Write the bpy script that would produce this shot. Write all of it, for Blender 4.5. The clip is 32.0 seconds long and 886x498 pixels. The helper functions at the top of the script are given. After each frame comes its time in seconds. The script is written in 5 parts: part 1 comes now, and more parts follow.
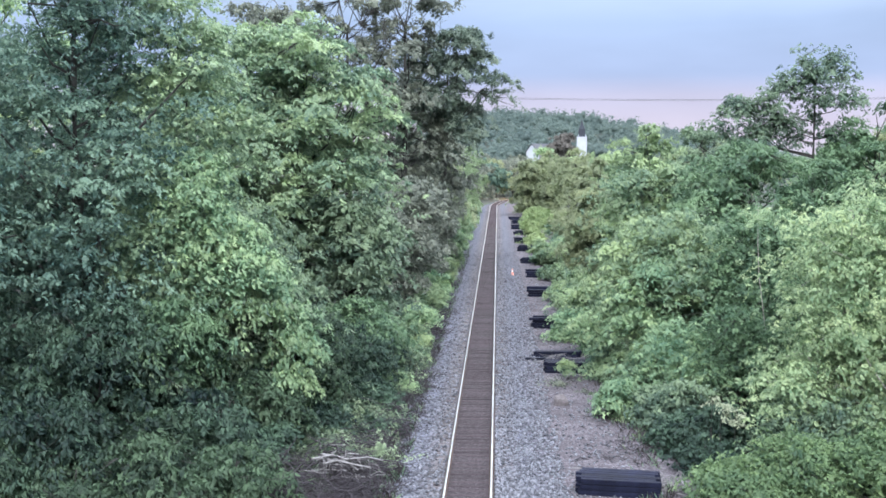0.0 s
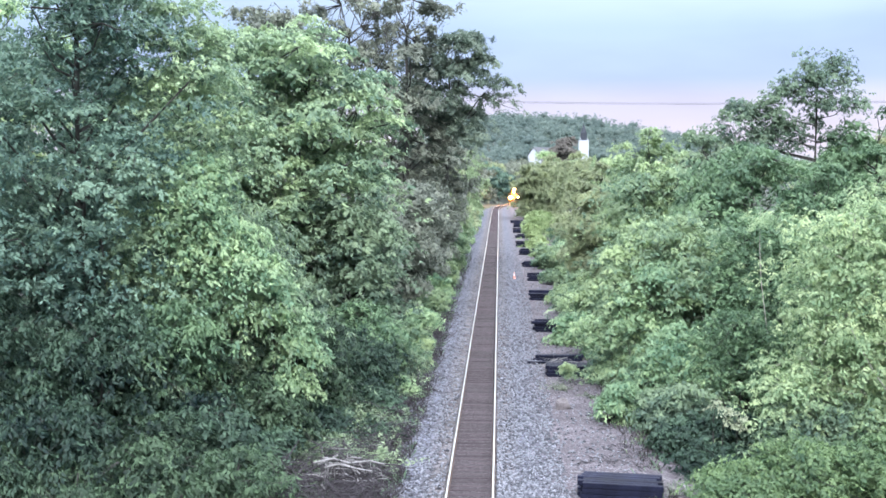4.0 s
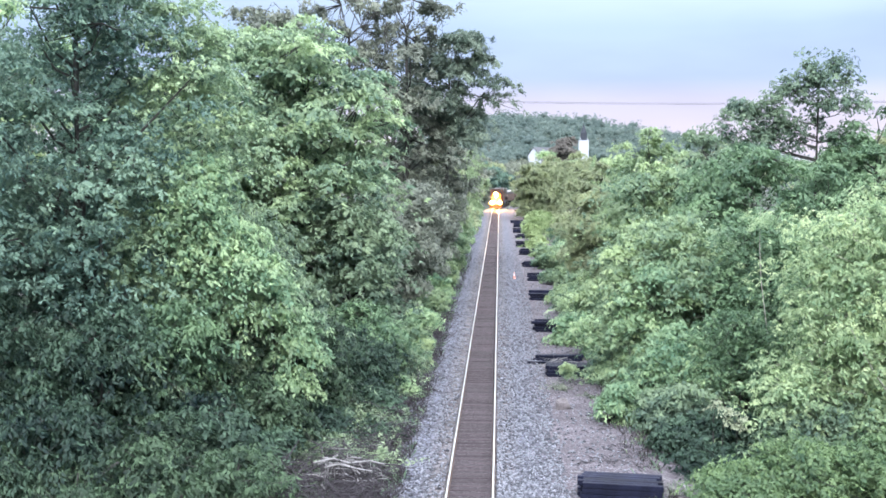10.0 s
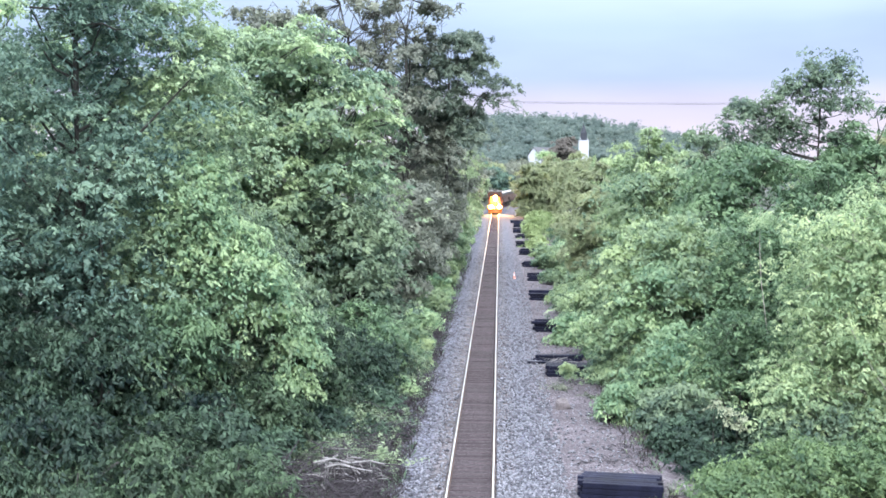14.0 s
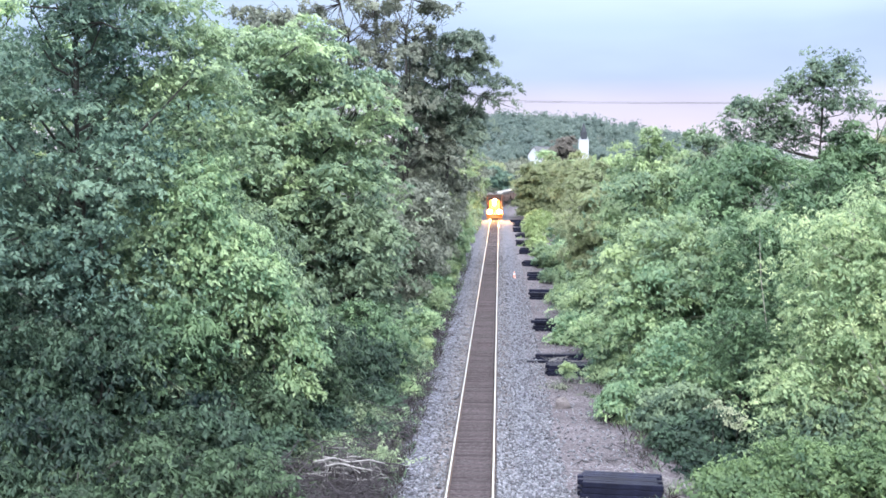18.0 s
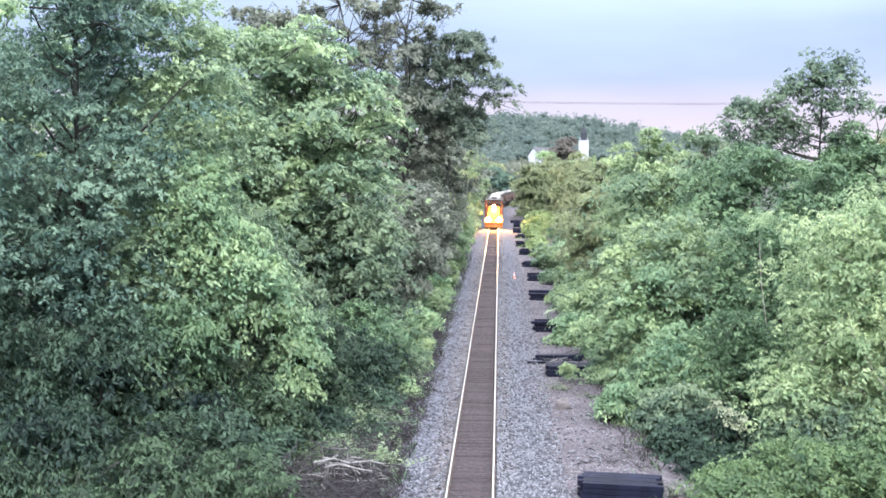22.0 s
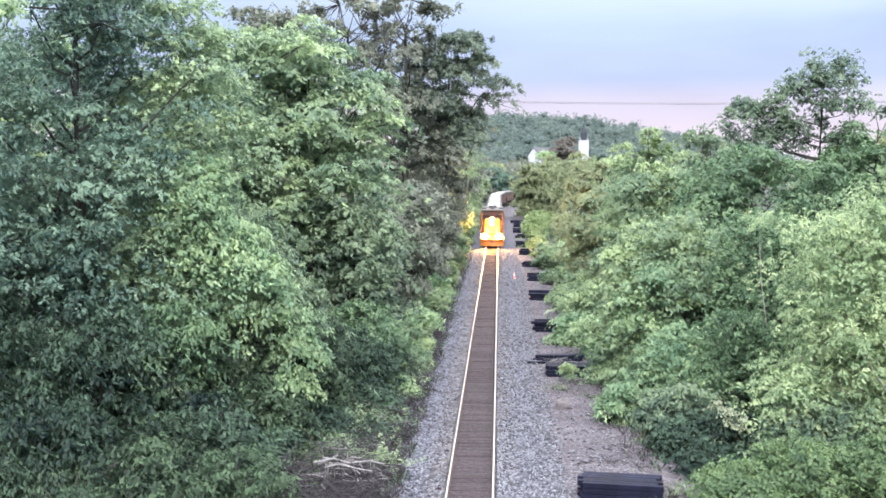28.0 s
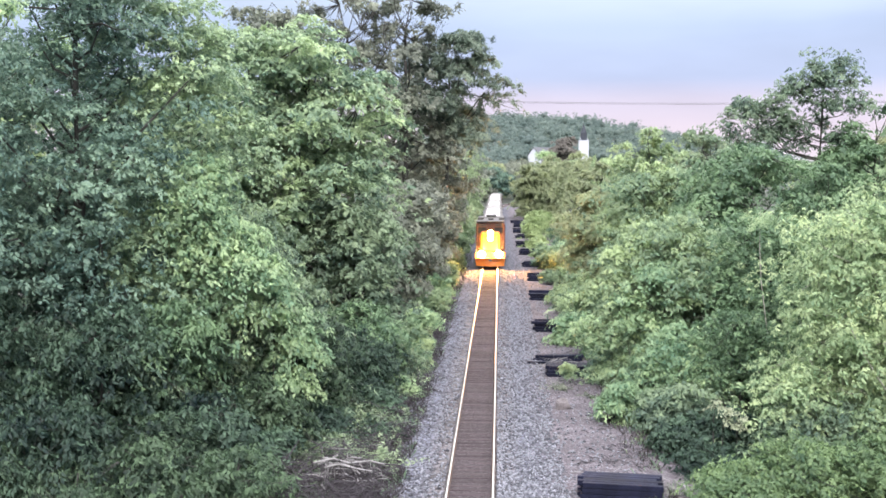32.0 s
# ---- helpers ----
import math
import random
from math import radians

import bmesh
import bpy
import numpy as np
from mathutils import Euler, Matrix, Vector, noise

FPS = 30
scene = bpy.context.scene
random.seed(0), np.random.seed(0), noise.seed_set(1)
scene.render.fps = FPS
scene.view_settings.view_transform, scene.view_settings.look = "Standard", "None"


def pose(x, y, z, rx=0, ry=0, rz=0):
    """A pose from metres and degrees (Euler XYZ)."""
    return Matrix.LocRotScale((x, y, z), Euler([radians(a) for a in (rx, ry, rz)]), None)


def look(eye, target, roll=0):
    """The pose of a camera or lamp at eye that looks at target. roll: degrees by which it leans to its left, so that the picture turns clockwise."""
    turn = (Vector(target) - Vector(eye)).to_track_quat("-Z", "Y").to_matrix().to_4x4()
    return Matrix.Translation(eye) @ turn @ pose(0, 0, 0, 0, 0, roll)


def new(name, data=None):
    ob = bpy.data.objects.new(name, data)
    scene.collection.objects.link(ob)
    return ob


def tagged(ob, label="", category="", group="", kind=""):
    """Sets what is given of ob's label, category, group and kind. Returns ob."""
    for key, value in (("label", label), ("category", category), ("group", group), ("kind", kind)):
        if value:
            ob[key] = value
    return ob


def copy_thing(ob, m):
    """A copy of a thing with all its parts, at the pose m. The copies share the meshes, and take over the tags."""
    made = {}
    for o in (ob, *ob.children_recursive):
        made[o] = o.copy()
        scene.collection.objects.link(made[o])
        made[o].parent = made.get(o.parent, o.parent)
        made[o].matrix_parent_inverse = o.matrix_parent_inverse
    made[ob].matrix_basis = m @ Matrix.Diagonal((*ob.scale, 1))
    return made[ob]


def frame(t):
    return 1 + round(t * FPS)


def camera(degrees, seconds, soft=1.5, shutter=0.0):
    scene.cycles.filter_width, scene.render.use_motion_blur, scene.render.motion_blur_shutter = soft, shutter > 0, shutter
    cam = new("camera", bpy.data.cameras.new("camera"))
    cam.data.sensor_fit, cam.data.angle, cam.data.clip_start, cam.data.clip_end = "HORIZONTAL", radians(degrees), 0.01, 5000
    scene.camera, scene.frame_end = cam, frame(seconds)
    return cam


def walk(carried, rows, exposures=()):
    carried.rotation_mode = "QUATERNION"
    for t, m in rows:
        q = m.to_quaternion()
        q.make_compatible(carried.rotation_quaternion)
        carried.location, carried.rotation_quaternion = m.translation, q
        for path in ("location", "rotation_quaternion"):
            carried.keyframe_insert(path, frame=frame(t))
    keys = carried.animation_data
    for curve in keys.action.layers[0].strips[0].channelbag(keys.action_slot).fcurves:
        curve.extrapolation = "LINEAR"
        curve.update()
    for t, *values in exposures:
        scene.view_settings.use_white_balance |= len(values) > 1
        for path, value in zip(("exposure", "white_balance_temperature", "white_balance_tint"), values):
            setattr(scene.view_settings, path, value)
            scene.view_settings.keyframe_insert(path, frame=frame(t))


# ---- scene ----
cam = camera(42, 32.0, soft=1.65)
CAM = (0.93, 0.0, 10.6)
REST = pose(*CAM, 85.77, 0, 2.80)
walk(cam, [
    (0.0, pose(*CAM, 85.59, 0, 2.71)), (0.5, pose(*CAM, 85.61, 0, 2.70)),
    (1.0, pose(*CAM, 85.69, 0, 2.76)), (1.5, pose(*CAM, 85.73, 0, 2.77)),
    (2.0, REST), (3.5, REST), (14.5, REST), (16.5, pose(*CAM, 85.73, 0, 2.80)),
    (20.0, pose(*CAM, 85.74, 0, 2.80)), (21.5, REST), (32.0, REST)],
    exposures=[(0.0, 0.22, 6340, 14.9), (0.9, 0.52, 6340, 14.9), (10.0, 0.52, 6380, 15.2), (22.0, 0.52, 6560, 16.0), (25.0, 0.51, 6640, 16.4),
               (28.0, 0.47, 6760, 16.9), (30.0, 0.43, 6860, 17.5), (32.0, 0.42, 6970, 18.2)])

# ---------------------------------------------------------------- world and light
world = bpy.data.worlds.new("dusk_sky")
scene.world = world
world.use_nodes = True
wt = world.node_tree
wt.nodes.clear()


def wnode(kind, **values):
    n = wt.nodes.new(kind)
    for key, value in values.items():
        n.inputs[key.replace("_", " ")].default_value = value
    return n


SUN_UP, SUN_TURN = radians(40), radians(177)
sky = wt.nodes.new("ShaderNodeTexSky")
sky.sky_type, sky.sun_disc, sky.sun_elevation, sky.sun_rotation = "NISHITA", False, SUN_UP, SUN_TURN
coord = wt.nodes.new("ShaderNodeTexCoord")
split = wt.nodes.new("ShaderNodeSeparateXYZ")
wt.links.new(coord.outputs["Generated"], split.inputs[0])
ramp = wt.nodes.new("ShaderNodeValToRGB")
wt.links.new(split.outputs["Z"], ramp.inputs[0])
stops = [(0.0, (0.635, 0.61, 0.71)), (0.030, (0.63, 0.60, 0.725)), (0.055, (0.56, 0.575, 0.745)), (0.072, (0.405, 0.515, 0.745)),
         (0.115, (0.415, 0.555, 0.79)), (0.15, (0.55, 0.705, 0.895)), (0.35, (1.95, 2.15, 2.32)), (1.0, (3.5, 3.75, 4.0))]
while len(ramp.color_ramp.elements) < len(stops):
    ramp.color_ramp.elements.new(0.5)
for e, (at, c) in zip(ramp.color_ramp.elements, stops):
    e.position, e.color = at, (*c, 1)
stretch = wt.nodes.new("ShaderNodeMapping")
stretch.inputs["Scale"].default_value = (2.2, 2.2, 9.0)
wt.links.new(coord.outputs["Generated"], stretch.inputs[0])
cloud = wnode("ShaderNodeTexNoise", Scale=2.0, Detail=4.0, Roughness=0.5)
wt.links.new(stretch.outputs[0], cloud.inputs["Vector"])
soften = wnode("ShaderNodeMapRange", From_Min=0.3, From_Max=0.7, To_Min=0.93, To_Max=1.12)
wt.links.new(cloud.outputs[0], soften.inputs["Value"])
clouds = wt.nodes.new("ShaderNodeVectorMath")
clouds.operation = "SCALE"
wt.links.new(ramp.outputs[0], clouds.inputs[0])
wt.links.new(soften.outputs[0], clouds.inputs["Scale"])
bg_cloud = wnode("ShaderNodeBackground", Strength=1.02)
wt.links.new(clouds.outputs[0], bg_cloud.inputs["Color"])
bg_sky = wnode("ShaderNodeBackground", Strength=0.05)
wt.links.new(sky.outputs[0], bg_sky.inputs["Color"])
veil = wnode("ShaderNodeMixShader", Fac=0.9)
wt.links.new(bg_sky.outputs[0], veil.inputs[1])
wt.links.new(bg_cloud.outputs[0], veil.inputs[2])
wout = wt.nodes.new("ShaderNodeOutputWorld")
wt.links.new(veil.outputs[0], wout.inputs["Surface"])

sun = new("sun", bpy.data.lights.new("sun", "SUN"))
sun.data.energy, sun.data.angle, sun.data.color = 2.9, radians(24), (1.0, 0.965, 0.935)
sun.matrix_world = look((0, 0, 60), (-0.05 * 60, 60 * math.cos(SUN_UP), 60 - 60 * math.sin(SUN_UP)))

# ---------------------------------------------------------------- materials


def material(name):
    m = bpy.data.materials.new(name)
    m.use_nodes = True
    nt = m.node_tree
    return m, nt, nt.nodes["Principled BSDF"], nt.nodes["Material Output"]


def add(nt, kind, links=(), **values):
    n = nt.nodes.new(kind)
    for key, value in values.items():
        n.inputs[key.replace("_", " ")].default_value = value
    for source, target in links:
        nt.links.new(source, n.inputs[target])
    return n


def mix(nt, fac, a, b, mode="MIX"):
    n = nt.nodes.new("ShaderNodeMix")
    n.data_type, n.blend_type = "RGBA", mode
    for value, slot in ((fac, 0), (a, 6), (b, 7)):
        if isinstance(value, (int, float)):
            n.inputs[slot].default_value = value
        elif isinstance(value, tuple):
            n.inputs[slot].default_value = (*value, 1)
        else:
            nt.links.new(value, n.inputs[slot])
    return n.outputs[2]


def surface(name, dark, light, scale=3.0, fine=40.0, rough=0.8, metal=0.0, bump=0.3, random_tint=0.0, depth=0.02):
    """Two colours broken up at a coarse and a fine scale, with relief."""
    m, nt, bsdf, _ = material(name)
    pos = add(nt, "ShaderNodeTexCoord").outputs["Object"]
    big = add(nt, "ShaderNodeTexNoise", [(pos, "Vector")], Scale=scale, Detail=4.0, Roughness=0.6)
    small = add(nt, "ShaderNodeTexNoise", [(pos, "Vector")], Scale=fine, Detail=3.0, Roughness=0.65)
    both = add(nt, "ShaderNodeMath", [(big.outputs[0], 0), (small.outputs[0], 1)])
    span = add(nt, "ShaderNodeMapRange", [(both.outputs[0], "Value")], From_Min=0.7, From_Max=1.3)
    colour = mix(nt, span.outputs[0], dark, light)
    if random_tint:
        info = add(nt, "ShaderNodeObjectInfo")
        r = add(nt, "ShaderNodeMapRange", [(info.outputs["Random"], "Value")], To_Min=1 - random_tint, To_Max=1 + random_tint)
        v = nt.nodes.new("ShaderNodeVectorMath")
        v.operation = "SCALE"
        nt.links.new(colour, v.inputs[0])
        nt.links.new(r.outputs[0], v.inputs["Scale"])
        colour = v.outputs[0]
    nt.links.new(colour, bsdf.inputs["Base Color"])
    bsdf.inputs["Roughness"].default_value, bsdf.inputs["Metallic"].default_value = rough, metal
    if bump:
        b = add(nt, "ShaderNodeBump", [(small.outputs[0], "Height")], Strength=bump, Distance=depth)
        nt.links.new(b.outputs[0], bsdf.inputs["Normal"])
    return m


def foliage(name, dark, light, see_through=0.38, rough=0.5):
    """Leaves: each leaf a shade of its own, patches of tone over the crown, some light through the blade."""
    m, nt, bsdf, out = material(name)
    geo = add(nt, "ShaderNodeNewGeometry")
    pos = add(nt, "ShaderNodeTexCoord").outputs["Object"]
    patch = add(nt, "ShaderNodeTexNoise", [(pos, "Vector")], Scale=0.45, Detail=3.0, Roughness=0.55)
    spread = add(nt, "ShaderNodeMapRange", [(patch.outputs[0], "Value")], From_Min=0.38, From_Max=0.68, To_Min=0.0, To_Max=0.34)
    leaf = add(nt, "ShaderNodeMath", [(geo.outputs["Random Per Island"], 0)])
    leaf.operation = "MULTIPLY"
    leaf.inputs[1].default_value = 0.14
    # `young` carries a tone per leaf, higher is paler
    young = nt.nodes.new("ShaderNodeAttribute")
    young.attribute_name = "young"
    some = add(nt, "ShaderNodeMath", [(spread.outputs[0], 0), (leaf.outputs[0], 1)])
    fac = add(nt, "ShaderNodeMath", [(some.outputs[0], 0), (young.outputs["Fac"], 1)])
    fac.use_clamp = True
    colour = mix(nt, fac.outputs[0], dark, light)
    nt.links.new(colour, bsdf.inputs["Base Color"])
    bsdf.inputs["Roughness"].default_value = rough
    bsdf.inputs["Specular IOR Level"].default_value = 0.25
    glow = add(nt, "ShaderNodeBsdfTranslucent", [(colour, "Color")])
    both = add(nt, "ShaderNodeMixShader", [(bsdf.outputs[0], 1), (glow.outputs[0], 2)], Fac=see_through)
    nt.links.new(both.outputs[0], out.inputs["Surface"])
    return m


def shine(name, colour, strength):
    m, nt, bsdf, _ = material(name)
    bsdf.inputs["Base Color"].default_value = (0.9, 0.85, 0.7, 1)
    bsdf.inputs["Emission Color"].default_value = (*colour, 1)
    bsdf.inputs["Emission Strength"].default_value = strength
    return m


# Dark green oak, with the shade low on the bank put into it.
SHADED_OAK = foliage("shaded_oak_leaves", (0.004, 0.017, 0.020), (0.090, 0.158, 0.105), rough=0.55)
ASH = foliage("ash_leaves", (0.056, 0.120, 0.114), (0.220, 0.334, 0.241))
MAPLE = foliage("maple_leaves", (0.081, 0.158, 0.124), (0.394, 0.523, 0.297))
BRIGHT = foliage("boxelder_leaves", (0.101, 0.206, 0.136), (0.392, 0.531, 0.297), 0.4)
DULL = foliage("dull_oak_leaves", (0.114, 0.138, 0.120), (0.253, 0.287, 0.227), 0.35)
WILLOW = foliage("birch_leaves", (0.150, 0.253, 0.150), (0.419, 0.525, 0.292), 0.38)
BUSH = foliage("thicket_leaves", (0.093, 0.168, 0.120), (0.342, 0.450, 0.239))
HEDGE = foliage("hedge_leaves", (0.188, 0.272, 0.132), (0.320, 0.412, 0.195), 0.4)
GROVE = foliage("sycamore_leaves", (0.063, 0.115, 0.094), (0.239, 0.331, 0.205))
POPLAR = foliage("poplar_leaves", (0.063, 0.115, 0.097), (0.222, 0.313, 0.210))
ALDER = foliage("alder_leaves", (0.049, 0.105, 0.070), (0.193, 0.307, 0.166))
# Mid-green hazel darkened to near black: bank shade put into the leaf colour.
SHADED_HAZEL = foliage("shaded_hazel_leaves", (0.006, 0.019, 0.019), (0.101, 0.168, 0.098), rough=0.55)
ELM = foliage("elm_leaves", (0.075, 0.118, 0.104), (0.206, 0.269, 0.204))
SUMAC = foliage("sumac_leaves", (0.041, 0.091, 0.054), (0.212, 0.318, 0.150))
# Far trees' colours: darks lifted to put haze into the leaves.
OLIVE = foliage("hazed_olive_leaves", (0.204, 0.252, 0.163), (0.316, 0.368, 0.211), 0.48)
LIME = foliage("lime_leaves", (0.186, 0.267, 0.154), (0.287, 0.377, 0.216), 0.48)
# Copper beech brown, greyed and lightened to put haze into it.
COPPER = foliage("hazed_copper_leaves", (0.140, 0.134, 0.126), (0.190, 0.180, 0.162), 0.35)
PALE = foliage("blossom", (0.27, 0.32, 0.22), (0.42, 0.47, 0.34), 0.3)
# Hill leaves: bluish, low-contrast colour with the haze put into it.
FAR = foliage("hazed_distant_leaves", (0.110, 0.162, 0.161), (0.184, 0.243, 0.216), 0.55, 0.8)
WEED = foliage("weed_leaves", (0.074, 0.123, 0.091), (0.286, 0.378, 0.233))
DRY = foliage("dry_grass", (0.024, 0.021, 0.023), (0.062, 0.058, 0.056), 0.2)
BARK = surface("bark", (0.020, 0.021, 0.021), (0.062, 0.061, 0.058), 4, 30, 0.9, bump=0.7)
PALE_BARK = surface("pale_bark", (0.20, 0.19, 0.17), (0.45, 0.44, 0.41), 3, 18, 0.8, bump=0.4)
DEADWOOD = surface("dead_wood", (0.13, 0.13, 0.135), (0.30, 0.30, 0.31), 3, 25, 0.9, bump=0.5)
BRUSH = surface("brushwood", (0.0195, 0.0173, 0.0207), (0.0750, 0.0690, 0.0779), 3, 25, 0.9, bump=0.3)
TWIG = surface("dry_twigs", (0.0192, 0.0176, 0.0220), (0.0640, 0.0584, 0.0712), 3, 25, 0.9, bump=0.3)
TIE = surface("weathered_tie", (0.0090, 0.0054, 0.0069), (0.0493, 0.0343, 0.0426), 5.0, 34, 0.9, bump=0.8, random_tint=0.55)
CREOSOTE = surface("creosoted_wood", (0.0030, 0.0040, 0.0092), (0.0140, 0.0170, 0.0391), 3, 30, 0.58, bump=0.5, random_tint=0.35)
RAIL_SIDE = surface("rail_rust", (0.05, 0.030, 0.024), (0.13, 0.085, 0.065), 5, 50, 0.85, bump=0.3)
RAIL_TOP = surface("rail_polish", (0.72, 0.72, 0.74), (0.90, 0.90, 0.90), 3, 60, 0.32, 1.0, bump=0.0)
CREOSOTE.node_tree.nodes["Principled BSDF"].inputs["Specular IOR Level"].default_value = 0.12
ROCK = surface("boulder_stone", (0.082, 0.074, 0.080), (0.190, 0.175, 0.184), 3, 30, 0.9, bump=0.5)


def ground_material():
    m, nt, bsdf, _ = material("forest_floor")
    pos = add(nt, "ShaderNodeTexCoord").outputs["Object"]
    big = add(nt, "ShaderNodeTexNoise", [(pos, "Vector")], Scale=0.25, Detail=5.0, Roughness=0.6)
    small = add(nt, "ShaderNodeTexNoise", [(pos, "Vector")], Scale=9.0, Detail=4.0, Roughness=0.7)
    litter = mix(nt, small.outputs[0], (0.019, 0.017, 0.022), (0.068, 0.061, 0.070))
    green = mix(nt, small.outputs[0], (0.018, 0.035, 0.02), (0.06, 0.095, 0.05))
    span = add(nt, "ShaderNodeMapRange", [(big.outputs[0], "Value")], From_Min=0.4, From_Max=0.6)
    nt.links.new(mix(nt, span.outputs[0], litter, green), bsdf.inputs["Base Color"])
    bsdf.inputs["Roughness"].default_value = 0.95
    b = add(nt, "ShaderNodeBump", [(small.outputs[0], "Height")], Strength=0.6, Distance=0.06)
    nt.links.new(b.outputs[0], bsdf.inputs["Normal"])
    return m


def bed_material():
    """Crushed stone on the shoulders, brown grit between the rails, dirt and old stone on the verge; `across` is metres from the centre line."""
    m, nt, bsdf, _ = material("trackbed")
    pos = add(nt, "ShaderNodeTexCoord").outputs["Object"]
    across = nt.nodes.new("ShaderNodeAttribute")
    across.attribute_name = "across"
    wob = add(nt, "ShaderNodeTexNoise", [(pos, "Vector")], Scale=0.5, Detail=4.0, Roughness=0.6)
    stones = add(nt, "ShaderNodeTexVoronoi", [(pos, "Vector")], Scale=7.5)
    tone = add(nt, "ShaderNodeSeparateColor", [(stones.outputs["Color"], 0)])
    clean = mix(nt, tone.outputs[0], (0.021, 0.024, 0.034), (0.153, 0.163, 0.218))
    grit_n = add(nt, "ShaderNodeTexNoise", [(pos, "Vector")], Scale=22.0, Detail=4.0, Roughness=0.7)
    chips = add(nt, "ShaderNodeTexVoronoi", [(pos, "Vector")], Scale=17.0)
    chip = add(nt, "ShaderNodeSeparateColor", [(chips.outputs["Color"], 0)])
    lift = add(nt, "ShaderNodeMath", [(chip.outputs[0], 0)])
    lift.operation = "POWER"
    lift.inputs[1].default_value = 2.2
    grit = mix(nt, lift.outputs[0], (0.013, 0.010, 0.013), (0.076, 0.060, 0.072))
    oily = mix(nt, tone.outputs[0], (0.043, 0.038, 0.040), (0.159, 0.144, 0.148))
    dirt = mix(nt, lift.outputs[0], (0.050, 0.044, 0.053), (0.168, 0.154, 0.182))
    shift = add(nt, "ShaderNodeMath", [(wob.outputs[0], 0)])
    shift.operation = "MULTIPLY_ADD"
    shift.inputs[1].default_value = 2.6
    nt.links.new(across.outputs["Fac"], shift.inputs[2])
    verge = add(nt, "ShaderNodeMapRange", [(shift.outputs[0], "Value")], From_Min=3.3, From_Max=4.6)
    away = add(nt, "ShaderNodeMath", [(across.outputs["Fac"], 0)])
    away.operation = "ABSOLUTE"
    inner = add(nt, "ShaderNodeMapRange", [(away.outputs[0], "Value")], From_Min=0.76, From_Max=0.86, To_Min=1.0, To_Max=0.0)
    drip = add(nt, "ShaderNodeMath", [(grit_n.outputs[0], 0)])
    drip.operation = "MULTIPLY_ADD"
    drip.inputs[1].default_value = 0.7
    nt.links.new(away.outputs[0], drip.inputs[2])
    near = add(nt, "ShaderNodeMapRange", [(drip.outputs[0], "Value")], From_Min=1.5, From_Max=2.2, To_Min=0.85, To_Max=0.0)
    c = mix(nt, inner.outputs[0], mix(nt, near.outputs[0], mix(nt, verge.outputs[0], clean, dirt), oily), grit)
    stain = add(nt, "ShaderNodeMapRange", [(wob.outputs[0], "Value")], From_Min=0.3, From_Max=0.7, To_Min=0.6, To_Max=1.25)
    v = nt.nodes.new("ShaderNodeVectorMath")
    v.operation = "SCALE"
    nt.links.new(c, v.inputs[0])
    nt.links.new(stain.outputs[0], v.inputs["Scale"])
    nt.links.new(v.outputs[0], bsdf.inputs["Base Color"])
    bsdf.inputs["Roughness"].default_value = 0.92
    b = add(nt, "ShaderNodeBump", [(stones.outputs["Distance"], "Height")], Strength=0.7, Distance=0.05)
    nt.links.new(b.outputs[0], bsdf.inputs["Normal"])
    return m


CONCRETE = surface("concrete", (0.22, 0.22, 0.21), (0.38, 0.37, 0.36), 0.6, 12, 0.85, bump=0.2)
GROUND, BED = ground_material(), bed_material()
# Train lamps, far overbright so they stand in for glare around them.
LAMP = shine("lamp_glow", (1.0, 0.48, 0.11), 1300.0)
# Orange puts the lamps' glare halo into the nose and pilot paint.
LOCO_BODY = surface("glare_orange_paint", (0.55, 0.15, 0.02), (0.68, 0.22, 0.035), 1.5, 25, 0.45, bump=0.05)
LOCO_BROWN = surface("dark_red_paint", (0.045, 0.018, 0.014), (0.10, 0.040, 0.030), 1.5, 25, 0.5, bump=0.05)
CAR_SIDE = surface("rusty_brown_paint", (0.075, 0.045, 0.038), (0.17, 0.115, 0.10), 1.0, 20, 0.8, bump=0.1)
LOCO_DARK = surface("black_paint", (0.015, 0.015, 0.016), (0.045, 0.043, 0.042), 2, 25, 0.6, bump=0.1)
LOCO_ROOF = surface("grey_roof_paint", (0.045, 0.042, 0.042), (0.09, 0.085, 0.082), 1.2, 20, 0.6, bump=0.05)
CAR_PAINT = surface("pale_grey_paint", (0.36, 0.35, 0.36), (0.50, 0.49, 0.50), 0.8, 20, 0.6, bump=0.05)
CAR_DULL = surface("weathered_grey_paint", (0.15, 0.145, 0.145), (0.28, 0.27, 0.27), 0.8, 20, 0.7, bump=0.05)
STEEL = surface("wheel_steel", (0.10, 0.085, 0.08), (0.25, 0.23, 0.22), 4, 40, 0.5, 0.6, bump=0.1)
WHITE = surface("white_clapboard", (0.40, 0.44, 0.50), (0.50, 0.54, 0.60), 0.6, 6, 0.7, bump=0.05)
SHINGLE = surface("grey_shingles", (0.060, 0.066, 0.078), (0.120, 0.128, 0.145), 0.7, 8, 0.9, bump=0.2)
GLASS = surface("dark_glass", (0.015, 0.018, 0.02), (0.03, 0.035, 0.04), 1, 5, 0.08, bump=0.0)
SLATE = surface("dark_slate", (0.018, 0.023, 0.034), (0.042, 0.052, 0.068), 0.8, 8, 0.8, bump=0.2)
BLACK = surface("black_rubber", (0.012, 0.012, 0.012), (0.03, 0.03, 0.03), 5, 40, 0.7, bump=0.1)
CONE = surface("faded_cone_plastic", (0.62, 0.26, 0.20), (0.78, 0.42, 0.36), 4, 30, 0.5, bump=0.05)
CONE_BAND = surface("cone_band", (0.7, 0.7, 0.7), (0.85, 0.85, 0.85), 4, 30, 0.4, bump=0.0)

